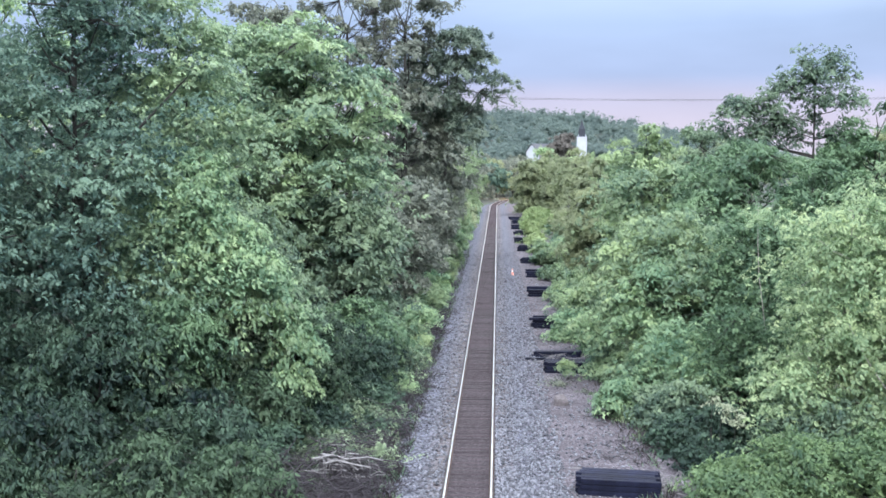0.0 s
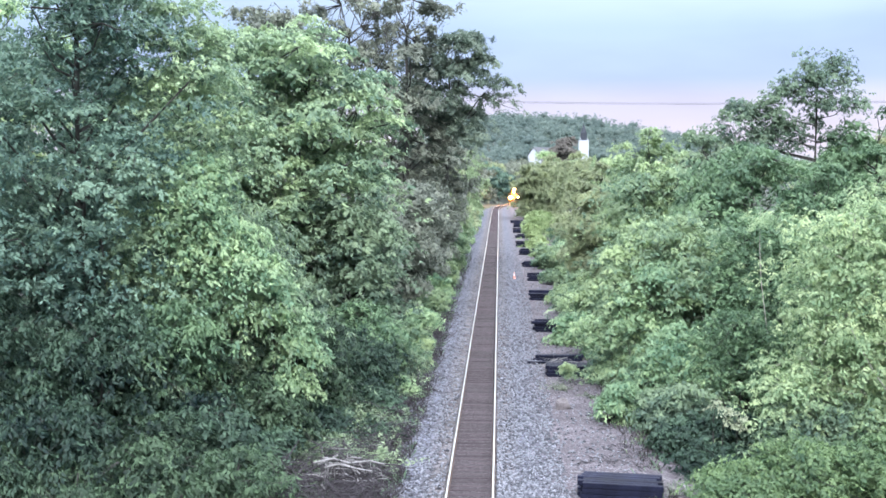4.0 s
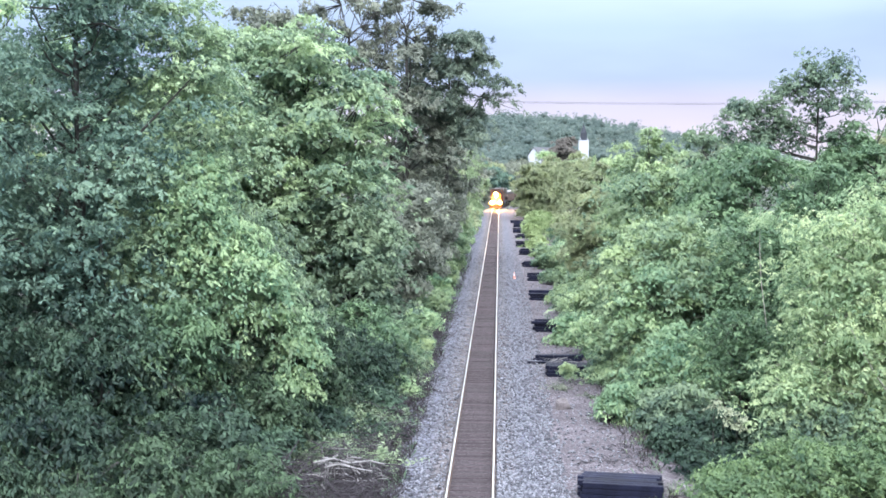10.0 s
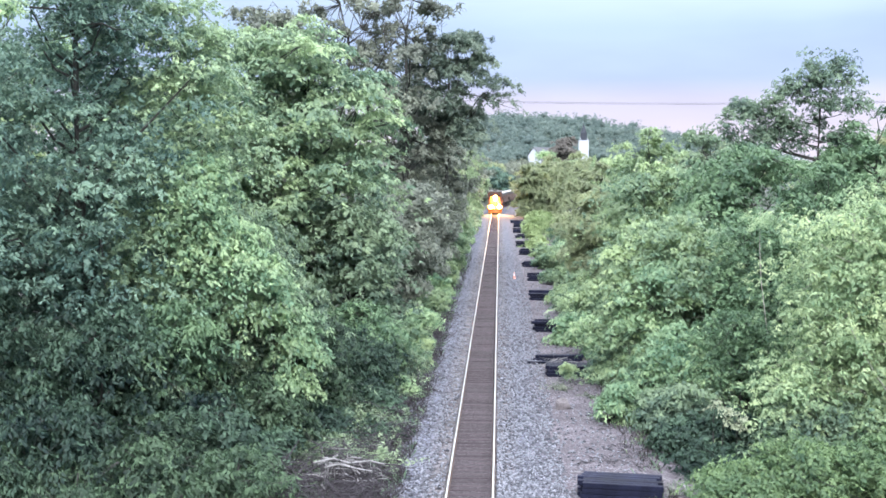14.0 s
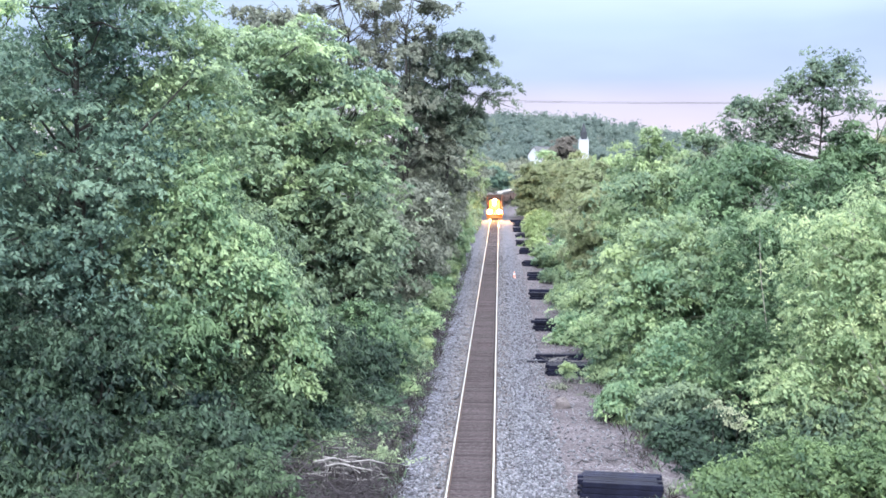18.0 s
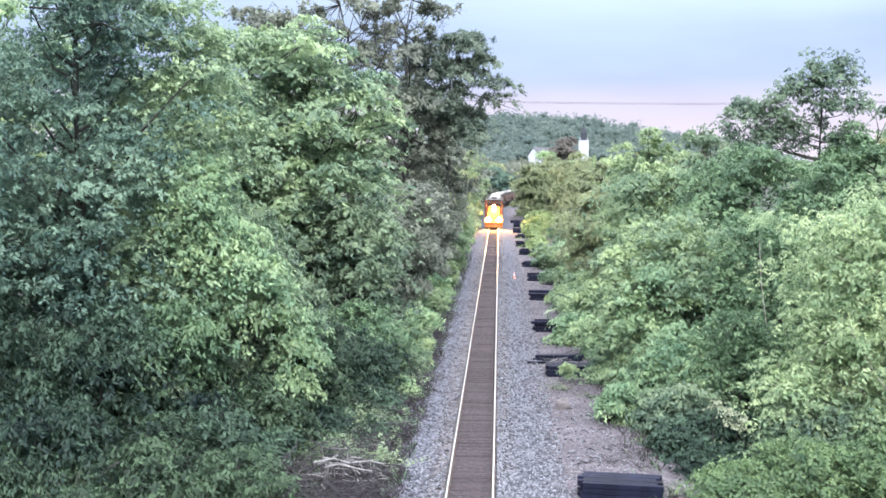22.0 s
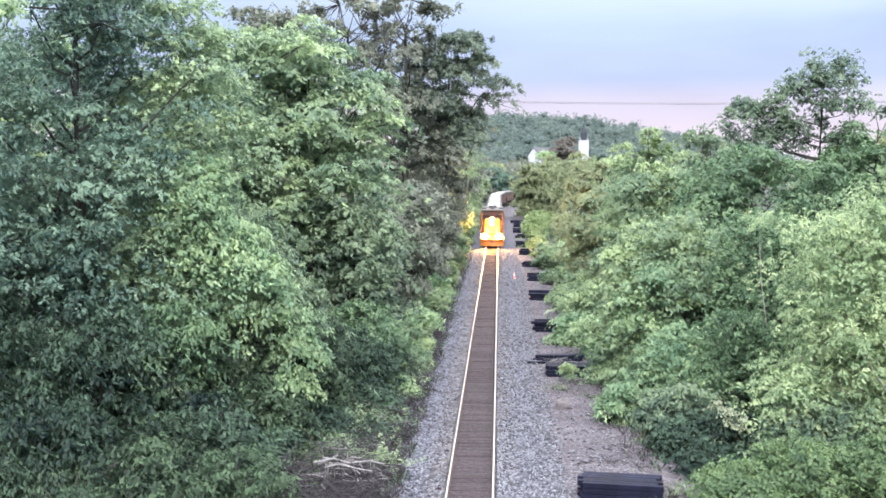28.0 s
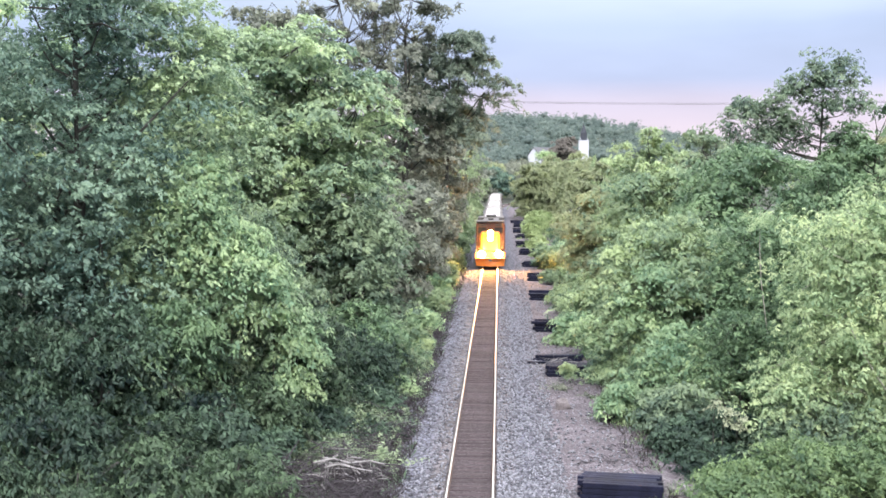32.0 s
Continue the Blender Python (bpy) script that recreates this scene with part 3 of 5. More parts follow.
def build_woods():
    def tree(key, kind, *args, **more):
        labels = {"ash": ("ash_tree", "tall blue-green ash with dense leafy crown", ASH), "oak": ("oak_tree", "tall dark green oak with dense leafy crown, shade put into its leaf colour", SHADED_OAK), "maple": ("maple_tree", "full green maple with layered leaf sprays", MAPLE),
                  "box": ("boxelder_tree", "light yellow-green boxelder with drooping leaf bunches", BRIGHT),
                  "dull": ("old_oak_tree", "tall dull olive oak with thin crown and bare twigs", DULL),
                  "birch": ("birch_tree", "pale green birch with fine leaves and white stems", WILLOW),
                  "lime": ("lime_tree", "rounded pale green lime tree beside the far line", LIME),
                  "gap": ("poplar_tree", "tall open-crowned green poplar with sky between its boughs", POPLAR), "alder": ("alder_tree", "dark green alder with dense crown in the thicket", ALDER), "sumac": ("sumac_tree", "low spreading yellow-green sumac at the foot of the thicket", SUMAC), "elm": ("elm_tree", "tall dark green elm leaning over the line", ELM), "hazel": ("hazel_tree", "low hazel leaning over the bank, shade put into its dark green leaves", SHADED_HAZEL), "grove": ("sycamore_tree", "deep green sycamore standing in the thicket", GROVE),
                  "olive": ("hornbeam_tree", "olive-green hornbeam beyond the thicket, dulled by haze put into its colour", OLIVE),
                  "thick": ("thicket_tree", "bushy mid-green tree of the thicket", BUSH)}
        name, label, mat = labels[kind]
        TREES[key] = plant(name, label, "tree", *args[:7], mat, args[7], group=kind + " trees by the line", **more)
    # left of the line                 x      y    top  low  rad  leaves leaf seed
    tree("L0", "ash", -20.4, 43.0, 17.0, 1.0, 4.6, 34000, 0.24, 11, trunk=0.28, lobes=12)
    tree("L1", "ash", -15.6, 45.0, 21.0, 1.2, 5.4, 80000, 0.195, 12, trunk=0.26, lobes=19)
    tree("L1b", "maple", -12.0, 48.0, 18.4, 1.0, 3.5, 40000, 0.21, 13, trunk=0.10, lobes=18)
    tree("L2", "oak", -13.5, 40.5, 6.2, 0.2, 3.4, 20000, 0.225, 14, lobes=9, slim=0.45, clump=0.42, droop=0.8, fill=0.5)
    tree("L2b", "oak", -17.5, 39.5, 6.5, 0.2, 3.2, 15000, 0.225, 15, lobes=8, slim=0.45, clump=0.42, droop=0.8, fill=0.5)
    tree("L3d", "box", -10.8, 44.5, 11.2, 7.4, 1.5, 9000, 0.2, 36, droop=0.8, trunk=0.08, clump=0.5)
    tree("L3l", "box", -9.6, 44.4, 8.8, 5.0, 1.7, 10000, 0.2, 94, droop=0.8, trunk=0.07, clump=0.5)
    tree("L3m", "maple", -12.0, 44.2, 9.0, 5.2, 1.7, 9000, 0.2, 95, droop=0.6, trunk=0.07, clump=0.5)
    tree("L3e", "box", -8.1, 44.3, 7.4, 4.8, 1.1, 4800, 0.2, 38, droop=0.9, trunk=0.07, clump=0.5)
    tree("L3k", "alder", -11.2, 42.4, 6.0, 2.4, 1.8, 8500, 0.24, 93, slim=0.38, droop=0.6, trunk=0.06, clump=0.36)
    tree("L3f", "box", -7.2, 44.6, 5.4, 1.8, 1.15, 6500, 0.2, 39, droop=0.9, trunk=0.06, clump=0.5)
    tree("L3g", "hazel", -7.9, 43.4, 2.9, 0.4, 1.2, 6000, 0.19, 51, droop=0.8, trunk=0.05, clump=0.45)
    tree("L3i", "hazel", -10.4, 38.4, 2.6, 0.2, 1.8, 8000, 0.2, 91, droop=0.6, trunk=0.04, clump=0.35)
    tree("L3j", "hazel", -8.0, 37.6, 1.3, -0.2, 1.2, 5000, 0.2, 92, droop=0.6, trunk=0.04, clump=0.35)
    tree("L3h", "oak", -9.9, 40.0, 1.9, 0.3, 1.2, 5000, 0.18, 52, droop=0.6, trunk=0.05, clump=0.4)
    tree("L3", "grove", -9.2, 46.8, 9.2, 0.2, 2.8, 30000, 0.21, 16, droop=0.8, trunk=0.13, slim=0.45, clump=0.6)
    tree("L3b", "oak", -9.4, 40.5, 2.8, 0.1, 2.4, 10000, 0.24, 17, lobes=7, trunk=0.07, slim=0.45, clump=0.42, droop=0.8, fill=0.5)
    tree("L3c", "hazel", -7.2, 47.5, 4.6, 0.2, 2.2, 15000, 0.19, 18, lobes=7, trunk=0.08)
    tree("L4", "maple", -10.2, 66.0, 19.4, 2.5, 5.9, 66000, 0.26, 19, flat=0.32, trunk=0.28, lobes=15)
    tree("L4b", "grove", -7.0, 63.0, 9.6, 0.8, 3.3, 30000, 0.24, 20, flat=0.32, trunk=0.16, lobes=10)
    tree("L4c", "maple", -15.5, 60.0, 17.0, 2.0, 4.2, 32000, 0.26, 21, trunk=0.15, lobes=14)
    tree("L4e", "maple", -13.4, 65.0, 19.0, 8.0, 3.2, 26000, 0.24, 56, flat=0.35, trunk=0.12, lobes=10)
    tree("L7d", "dull", -9.6, 114.0, 20.5, 4.0, 4.6, 17000, 0.34, 57, trunk=0.2, lobes=12)
    tree("L4d", "alder", -5.9, 56.5, 4.3, 0.2, 2.0, 13000, 0.20, 22, lobes=7, trunk=0.08)
    tree("L5", "dull", -12.2, 100.0, 27.0, 8.0, 7.0, 19000, 0.33, 23, fill=0.75, trunk=0.30, lobes=16, bare=110, twigs=160)
    tree("L6b", "dull", -7.3, 101.0, 28.0, 7.0, 4.8, 23000, 0.30, 33, trunk=0.3, lobes=12, bare=14, twigs=100, fill=0.7)
    tree("L5b", "dull", -17.5, 95.0, 24.5, 5.0, 5.5, 22000, 0.34, 24, fill=0.75, trunk=0.3, lobes=12, bare=24, twigs=120)
    tree("L6", "elm", -4.4, 105.0, 23.4, 10.5, 5.2, 36000, 0.30, 25, trunk=0.24, lobes=13, flat=0.35, bare=10, lean=1.2)
    tree("L7", "dull", -6.3, 106.0, 12.5, 0.5, 4.2, 26000, 0.30, 26, trunk=0.2, lobes=10)
    tree("L7c", "dull", -5.6, 100.0, 11.0, 0.3, 2.7, 18000, 0.28, 37, trunk=0.12, lobes=10)
    tree("L7b", "dull", -6.4, 84.0, 9.5, 0.3, 3.4, 22000, 0.27, 27, trunk=0.17, lobes=9)
    tree("L8", "thick", -30.0, 70.0, 19.5, 2.0, 7.5, 15000, 0.42, 28, trunk=0.3, lobes=12)
    tree("L9", "box", -36.0, 84.0, 25.0, 8.0, 6.5, 20000, 0.38, 29, trunk=0.3, lobes=10)
    tree("L10", "maple", -22.0, 80.0, 17.5, 2.0, 7.0, 13000, 0.42, 30, trunk=0.3, lobes=12)
    for i, (x, y, top, r) in enumerate(((-6.0, 128, 13, 4.2), (-6.3, 148, 13.5, 4.6), (-6.2, 170, 12.5, 4.6), (-6.5, 195, 13.5, 4.8), (-6.7, 222, 13.0, 5.0), (-6.8, 252, 13.0, 5.0), (-6.4, 284, 12.5, 4.8),
                                        (-14, 140, 17, 5.5), (-15, 180, 16, 6), (-15, 230, 16, 6))):
        tree("LF%d" % i, ("dull", "lime", "olive", "lime", "lime")[i % 5], x, y, top, 0.3, r, 7000, 0.46, 40 + i, clump=0.8, trunk=0.2, lobes=10, twigs=20)
    for i, (x, y, top, r) in enumerate(((-24, 112, 20, 7), (-33, 104, 20, 7), (-42, 98, 22, 8), (-20, 128, 19, 6.5), (-30, 132, 19, 7), (-46, 75, 20, 7))):
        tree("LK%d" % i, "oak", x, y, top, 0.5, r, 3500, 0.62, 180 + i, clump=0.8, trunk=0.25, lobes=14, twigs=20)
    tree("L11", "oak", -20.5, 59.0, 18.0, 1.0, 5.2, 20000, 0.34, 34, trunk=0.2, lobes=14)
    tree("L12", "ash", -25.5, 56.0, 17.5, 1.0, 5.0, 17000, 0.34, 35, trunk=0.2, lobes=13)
    # low growth: the near-black leaf kinds carry the bank's shade in their colour
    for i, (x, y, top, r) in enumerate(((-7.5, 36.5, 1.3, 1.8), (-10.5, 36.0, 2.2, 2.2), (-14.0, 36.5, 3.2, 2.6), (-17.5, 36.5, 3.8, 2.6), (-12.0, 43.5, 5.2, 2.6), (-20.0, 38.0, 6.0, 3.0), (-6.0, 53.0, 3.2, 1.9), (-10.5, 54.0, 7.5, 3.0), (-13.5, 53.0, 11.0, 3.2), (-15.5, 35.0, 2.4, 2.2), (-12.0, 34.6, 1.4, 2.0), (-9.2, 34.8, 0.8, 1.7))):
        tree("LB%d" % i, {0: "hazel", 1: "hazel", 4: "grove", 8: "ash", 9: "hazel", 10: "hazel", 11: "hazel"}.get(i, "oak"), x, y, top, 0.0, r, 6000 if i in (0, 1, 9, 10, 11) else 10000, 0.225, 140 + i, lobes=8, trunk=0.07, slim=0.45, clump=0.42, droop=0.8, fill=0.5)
    # right of the line
    tree("R1", "birch", 14.7, 44.5, 9.9, 0.2, 3.8, 60000, 0.165, 61, slim=0.5, droop=0.6, bark=PALE_BARK, trunk=0.10, lobes=12)
    tree("R1b", "birch", 17.4, 43.5, 10.2, 0.6, 3.2, 30000, 0.165, 62, slim=0.5, droop=0.6, bark=PALE_BARK, trunk=0.10, lobes=10)
    tree("R1e", "birch", 12.7, 42.0, 4.4, 0.1, 1.9, 15000, 0.165, 97, slim=0.5, droop=0.6, bark=PALE_BARK, trunk=0.05, lobes=8)
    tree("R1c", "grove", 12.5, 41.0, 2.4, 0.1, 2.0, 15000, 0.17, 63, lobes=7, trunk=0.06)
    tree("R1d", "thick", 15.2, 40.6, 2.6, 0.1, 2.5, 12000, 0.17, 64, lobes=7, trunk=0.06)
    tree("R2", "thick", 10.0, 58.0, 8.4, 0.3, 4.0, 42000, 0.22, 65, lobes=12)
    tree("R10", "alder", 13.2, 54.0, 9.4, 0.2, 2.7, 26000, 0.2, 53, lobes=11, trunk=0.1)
    tree("R2b", "box", 8.7, 55.0, 6.3, 2.0, 1.6, 12000, 0.20, 66, lobes=8, trunk=0.08)
    tree("R2c", "box", 8.6, 50.5, 3.6, 0.1, 2.0, 13000, 0.18, 67, lobes=7, trunk=0.07)
    tree("R3", "alder", 15.6, 69.0, 12.6, 1.0, 4.5, 38000, 0.25, 68, lobes=12, trunk=0.2)
    tree("R3b", "thick", 11.6, 78.0, 11.6, 0.4, 4.2, 30000, 0.26, 69, lobes=11, trunk=0.2)
    tree("R4", "gap", 21.9, 78.0, 18.2, 9.4, 3.3, 20000, 0.21, 70, fill=0.3, flat=1.3, trunk=0.17, twigs=260, clump=0.26, crown=(
        (-4.7, 13.1, 0.5), (-3.2, 12.5, 0.5), (-2.3, 13.4, 0.6), (-0.1, 13.6, 0.3), (0.3, 16.3, 0.7), (-2.2, 16.0, 0.5), (-0.8, 17.5, 0.6), (-0.7, 16.9, 0.6), (1.3, 17.3, 0.5), (1.5, 16.0, 1.1), (2.0, 14.6, 0.8), (-0.6, 16.1, 1.0), (-1.6, 15.2, 1.1), (0.1, 14.7, 0.8), (-3.2, 14.7, 0.9), (-2.7, 13.7, 0.8), (-5.0, 14.2, 0.8), (-5.8, 13.8, 0.5), (-1.8, 13.0, 0.5), (-1.3, 12.3, 0.3), (-6.5, 12.7, 0.5), (-5.3, 12.7, 0.5), (-3.7, 12.7, 0.5), (1.9, 13.0, 0.3), (1.0, 12.5, 0.3), (-4.2, 13.8, 0.7)))
    tree("R4e", "alder", 24.2, 83.0, 12.0, 2.0, 4.0, 17000, 0.28, 58, lobes=10, trunk=0.16)
    tree("R4f", "alder", 25.0, 82.0, 13.8, 3.0, 3.4, 15000, 0.27, 59, lobes=10, trunk=0.16)
    tree("R4d", "alder", 20.6, 71.0, 11.3, 1.0, 3.2, 14000, 0.25, 55, lobes=10, trunk=0.14)
    tree("R5", "alder", 25.3, 76.0, 15.7, 2.0, 3.8, 18000, 0.28, 71, lobes=10, trunk=0.2)
    tree("R6", "thick", 13.6, 96.0, 14.0, 0.5, 4.6, 26000, 0.30, 72, lobes=11, trunk=0.2)
    tree("R7", "grove", 20.5, 108.0, 15.2, 1.0, 5.2, 20000, 0.34, 73, lobes=11, trunk=0.2)
    tree("R7b", "maple", 26.5, 92.0, 12.6, 1.0, 5.0, 11000, 0.40, 74, lobes=10, trunk=0.2)
    tree("R8", "olive", 12.6, 124.0, 8.8, 0.4, 4.8, 18000, 0.36, 75, lobes=11, trunk=0.2)
    tree("R8c", "thick", 9.4, 73.5, 7.2, 0.2, 3.0, 20000, 0.24, 78, lobes=9, trunk=0.12)
    tree("R8b", "olive", 9.2, 100.0, 6.6, 0.2, 2.8, 14000, 0.30, 76, lobes=9, trunk=0.12)
    tree("R9b", "olive", 7.0, 230.0, 10.6, 0.0, 2.7, 26000, 0.42, 60, lobes=12, trunk=0.14, clump=0.6, fill=0.3)
    tree("R9c", "olive", 10.6, 238.0, 11.2, 0.0, 3.4, 22000, 0.42, 96, lobes=11, trunk=0.14, clump=0.6, fill=0.3)
    tree("R9", "olive", 13.8, 150.0, 11.0, 0.4, 4.8, 13000, 0.42, 77, lobes=10, trunk=0.2)
    for i, (x, y, top, r) in enumerate(((14.0, 196, 13.2, 4.6), (12.0, 240, 13.6, 4.6), (12.8, 270, 14.2, 4.2), (13.6, 292, 14.4, 4.2), (19, 170, 12.6, 5), (20, 220, 12.6, 5.5), (21, 262, 12.5, 5.5), (28, 135, 14, 6), (31, 190, 14, 6),
                                        (21.5, 310, 12, 5), (30, 300, 13, 6), (36, 240, 13, 6), (38, 110, 15, 6))):
        tree("RF%d" % i, ("olive", "olive", "olive", "box", "thick", "birch")[i % 6], x, y, top, 0.3, r, 6500, 0.5, 80 + i, clump=0.85, trunk=0.2, lobes=10, twigs=20)
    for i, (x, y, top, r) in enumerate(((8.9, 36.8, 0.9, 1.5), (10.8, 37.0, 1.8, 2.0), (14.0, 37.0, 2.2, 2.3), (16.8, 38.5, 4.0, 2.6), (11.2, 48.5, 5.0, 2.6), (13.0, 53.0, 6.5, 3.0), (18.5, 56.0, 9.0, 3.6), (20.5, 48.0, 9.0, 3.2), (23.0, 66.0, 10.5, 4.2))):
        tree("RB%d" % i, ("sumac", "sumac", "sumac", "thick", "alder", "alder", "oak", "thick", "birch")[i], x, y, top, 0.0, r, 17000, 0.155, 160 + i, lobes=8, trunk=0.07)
    # beyond the bend: greyed and bluish leaf kinds stand in for haze
    for i, (x, y, top, r) in enumerate(((-4.5, 322, 11.5, 4.0), (0.5, 336, 11.5, 4.2), (-9, 312, 12, 4.5), (5.5, 356, 12, 4.5), (-9, 338, 13.5, 5.5), (-1, 352, 13, 5.5), (6, 372, 14, 6), (-14, 366, 15, 6), (15, 392, 14, 6), (-4, 396, 15, 6.5), (-18, 320, 14, 6), (24, 420, 12.5, 6), (10, 430, 11.5, 5), (36, 350, 13, 6))):
        tree("B%d" % i, ("dull", "ash", "olive")[i % 3], x, y, top, 0.4, r, 6000, 0.62, 120 + i, clump=1.0, trunk=0.22, lobes=10, twigs=10)


def build_saplings():
    """Leaning white birch stems in front of the thicket."""
    for i, (foot, tip) in enumerate((((16.2, 40.4, -0.5), (13.2, 40.9, 5.0)), ((16.2, 40.9, -0.5), (14.6, 40.6, 6.2)), ((12.7, 50.4, -0.5), (12.2, 50.5, 8.5)))):
        rng = np.random.default_rng(500 + i)
        ob = tagged(new("birch_sapling"), "thin leaning birch sapling with white bark", "sapling", "birch saplings")
        a, b = Vector(foot), Vector(tip)
        ob.location = a
        path = []
        for k in range(7):
            p = (b - a) * (k / 6) + Vector((0.12 * math.sin(k), 0.08 * math.cos(1.7 * k) - 0.08, 0.10 * math.sin(k * 0.52)))
            path.append((tuple(p), 0.032 - 0.0035 * k))
        v, f = tubes([path], 7)
        raw("stem", v, f, PALE_BARK, ob)
        lob = [(*((b - a) * t), 0.45, 1, 1, 0.8) for t in (0.8, 0.95, 1.0)]
        v, f, tone, _, _ = crown_leaves(rng, lob, 900, 0.13, 0.5, 0.5, 0.3, 0.6, 0.4)
        leaf_tones(raw("crown", v, f, WILLOW, ob), tone)


def build_shrubs():
    # the dark shrub's leaf colour includes the shade between the trees
    kinds = [("green_shrub", "low green shrub at the edge of the ballast", BUSH), ("bright_shrub", "low yellow-green shrub at the edge of the ballast", BRIGHT),
             ("dark_shrub", "dark green shrub with the shade of the thicket put into its leaf colour", SHADED_OAK), ("leafy_shrub", "leafy young maple shrub beside the line", MAPLE), ("hedge_shrub", "bright yellow-green rounded shrub beside the line", HEDGE), ("thicket_shrub", "deep green shrub at the foot of the thicket", GROVE)]
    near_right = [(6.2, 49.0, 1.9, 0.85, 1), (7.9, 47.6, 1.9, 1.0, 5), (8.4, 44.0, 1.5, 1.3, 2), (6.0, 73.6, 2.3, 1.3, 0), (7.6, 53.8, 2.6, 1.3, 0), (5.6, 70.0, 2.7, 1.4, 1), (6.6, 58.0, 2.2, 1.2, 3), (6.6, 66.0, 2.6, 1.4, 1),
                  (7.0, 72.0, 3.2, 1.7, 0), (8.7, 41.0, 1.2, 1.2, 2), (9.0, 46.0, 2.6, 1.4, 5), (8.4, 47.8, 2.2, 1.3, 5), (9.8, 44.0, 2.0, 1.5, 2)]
    far_right = [(6.3, 84.0, 2.6, 1.3, 0), (7.6, 118.0, 2.8, 1.3, 0), (9.4, 146.0, 2.8, 1.4, 3), (7.8, 188.0, 3.4, 2.6, 4), (9.6, 176.0, 4.2, 2.4, 4), (7.2, 204.0, 3.0, 1.9, 4), (6.6, 80.0, 2.8, 1.5, 3),
                 (6.6, 88.0, 3.0, 1.6, 0), (8.0, 112.0, 3.2, 1.6, 0), (9.2, 136.0, 3.0, 1.6, 3), (10.0, 164.0, 3.0, 1.6, 0), (7.6, 216.0, 3.4, 2.2, 4)]
    far_right += [(5.9, 90.6, 1.7, 1.0, 0), (6.0, 105.4, 1.9, 1.1, 3), (6.0, 120.6, 2.2, 1.2, 0), (5.9, 136.4, 2.2, 1.3, 0), (5.8, 150.0, 2.4, 1.3, 4), (6.0, 168.0, 2.6, 1.5, 4), (6.0, 182.0, 2.8, 1.6, 4)]
    near_left = [(-4.6, 50.0, 1.6, 1.2, 2), (-4.2, 58.0, 1.9, 1.2, 5), (-4.0, 46.0, 0.7, 0.8, 2), (-3.8, 54.5, 1.0, 0.8, 1), (-6.3, 46.5, 1.7, 1.2, 2), (-6.2, 44.5, 1.8, 1.4, 2), (-7.6, 42.0, 1.5, 1.4, 2)]
    far_left = [(-3.8, 104.0, 2.6, 1.3, 0), (-3.9, 66.0, 1.9, 1.1, 0), (-4.0, 74.0, 2.0, 1.2, 1), (-3.7, 91.0, 2.6, 1.5, 1), (-3.8, 82.0, 2.4, 1.3, 0), (-4.0, 120.0, 3.2, 1.8, 0), (-4.1, 136.0, 3.4, 1.9, 3),
                (-4.1, 158.0, 3.6, 2.0, 1), (-4.2, 182.0, 3.4, 2.0, 0), (-4.2, 208.0, 3.4, 2.0, 3), (-4.4, 240.0, 3.4, 2.2, 0), (-3.7, 62.0, 1.2, 0.8, 0)]
    for i, (x, y, top, r, k) in enumerate(near_right + far_right + near_left + far_left):
        name, label, mat = kinds[k]
        far = y > 110
        plant(name, label, "shrub", x, y, top - 0.5, -0.4, r, 3500 if far else 6500, 0.36 if far else 0.19, mat, 200 + i, group="shrubs along the line", lobes=6, clump=0.3 if not far else 0.5,
              trunk=0.03, twigs=20)
    for i, (x, y, top, r) in enumerate(((8.9, 41.6, 2.5, 0.34), (9.6, 41.4, 1.8, 0.3), (9.2, 41.5, 2.0, 0.26))):
        plant("flowering_shrub", "shrub with pale cream blossom among the thicket", "shrub", x, y, top, top - 0.8, r, 170, 0.12, PALE, 300 + i, group="flowering shrubs", lobes=4, clump=0.16, trunk=0.03, twigs=20)
    plant("weed_clump", "small green weed growing against stacked ties", "weed", 4.5, 57.3, 0.75, -0.3, 0.5, 1300, 0.13, BUSH, 310, lobes=5, clump=0.2, trunk=0.012, twigs=10)
    plant("weed_clump", "low sprawling weed on the gravel before stacked ties", "weed", 3.7, 55.6, -0.05, -0.32, 0.75, 900, 0.12, DULL, 311, lobes=5, clump=0.2, trunk=0.012, twigs=10)
    plant("weed_clump", "low sprawling weed on the gravel before stacked ties", "weed", 5.4, 53.8, 0.05, -0.32, 0.7, 800, 0.12, DULL, 312, lobes=5, clump=0.2, trunk=0.012, twigs=10)
    plant("weed_clump", "low sprawling weed on the gravel before stacked ties", "weed", 5.0, 71.0, 0.05, -0.32, 0.9, 900, 0.13, DULL, 313, lobes=5, clump=0.2, trunk=0.012, twigs=10)


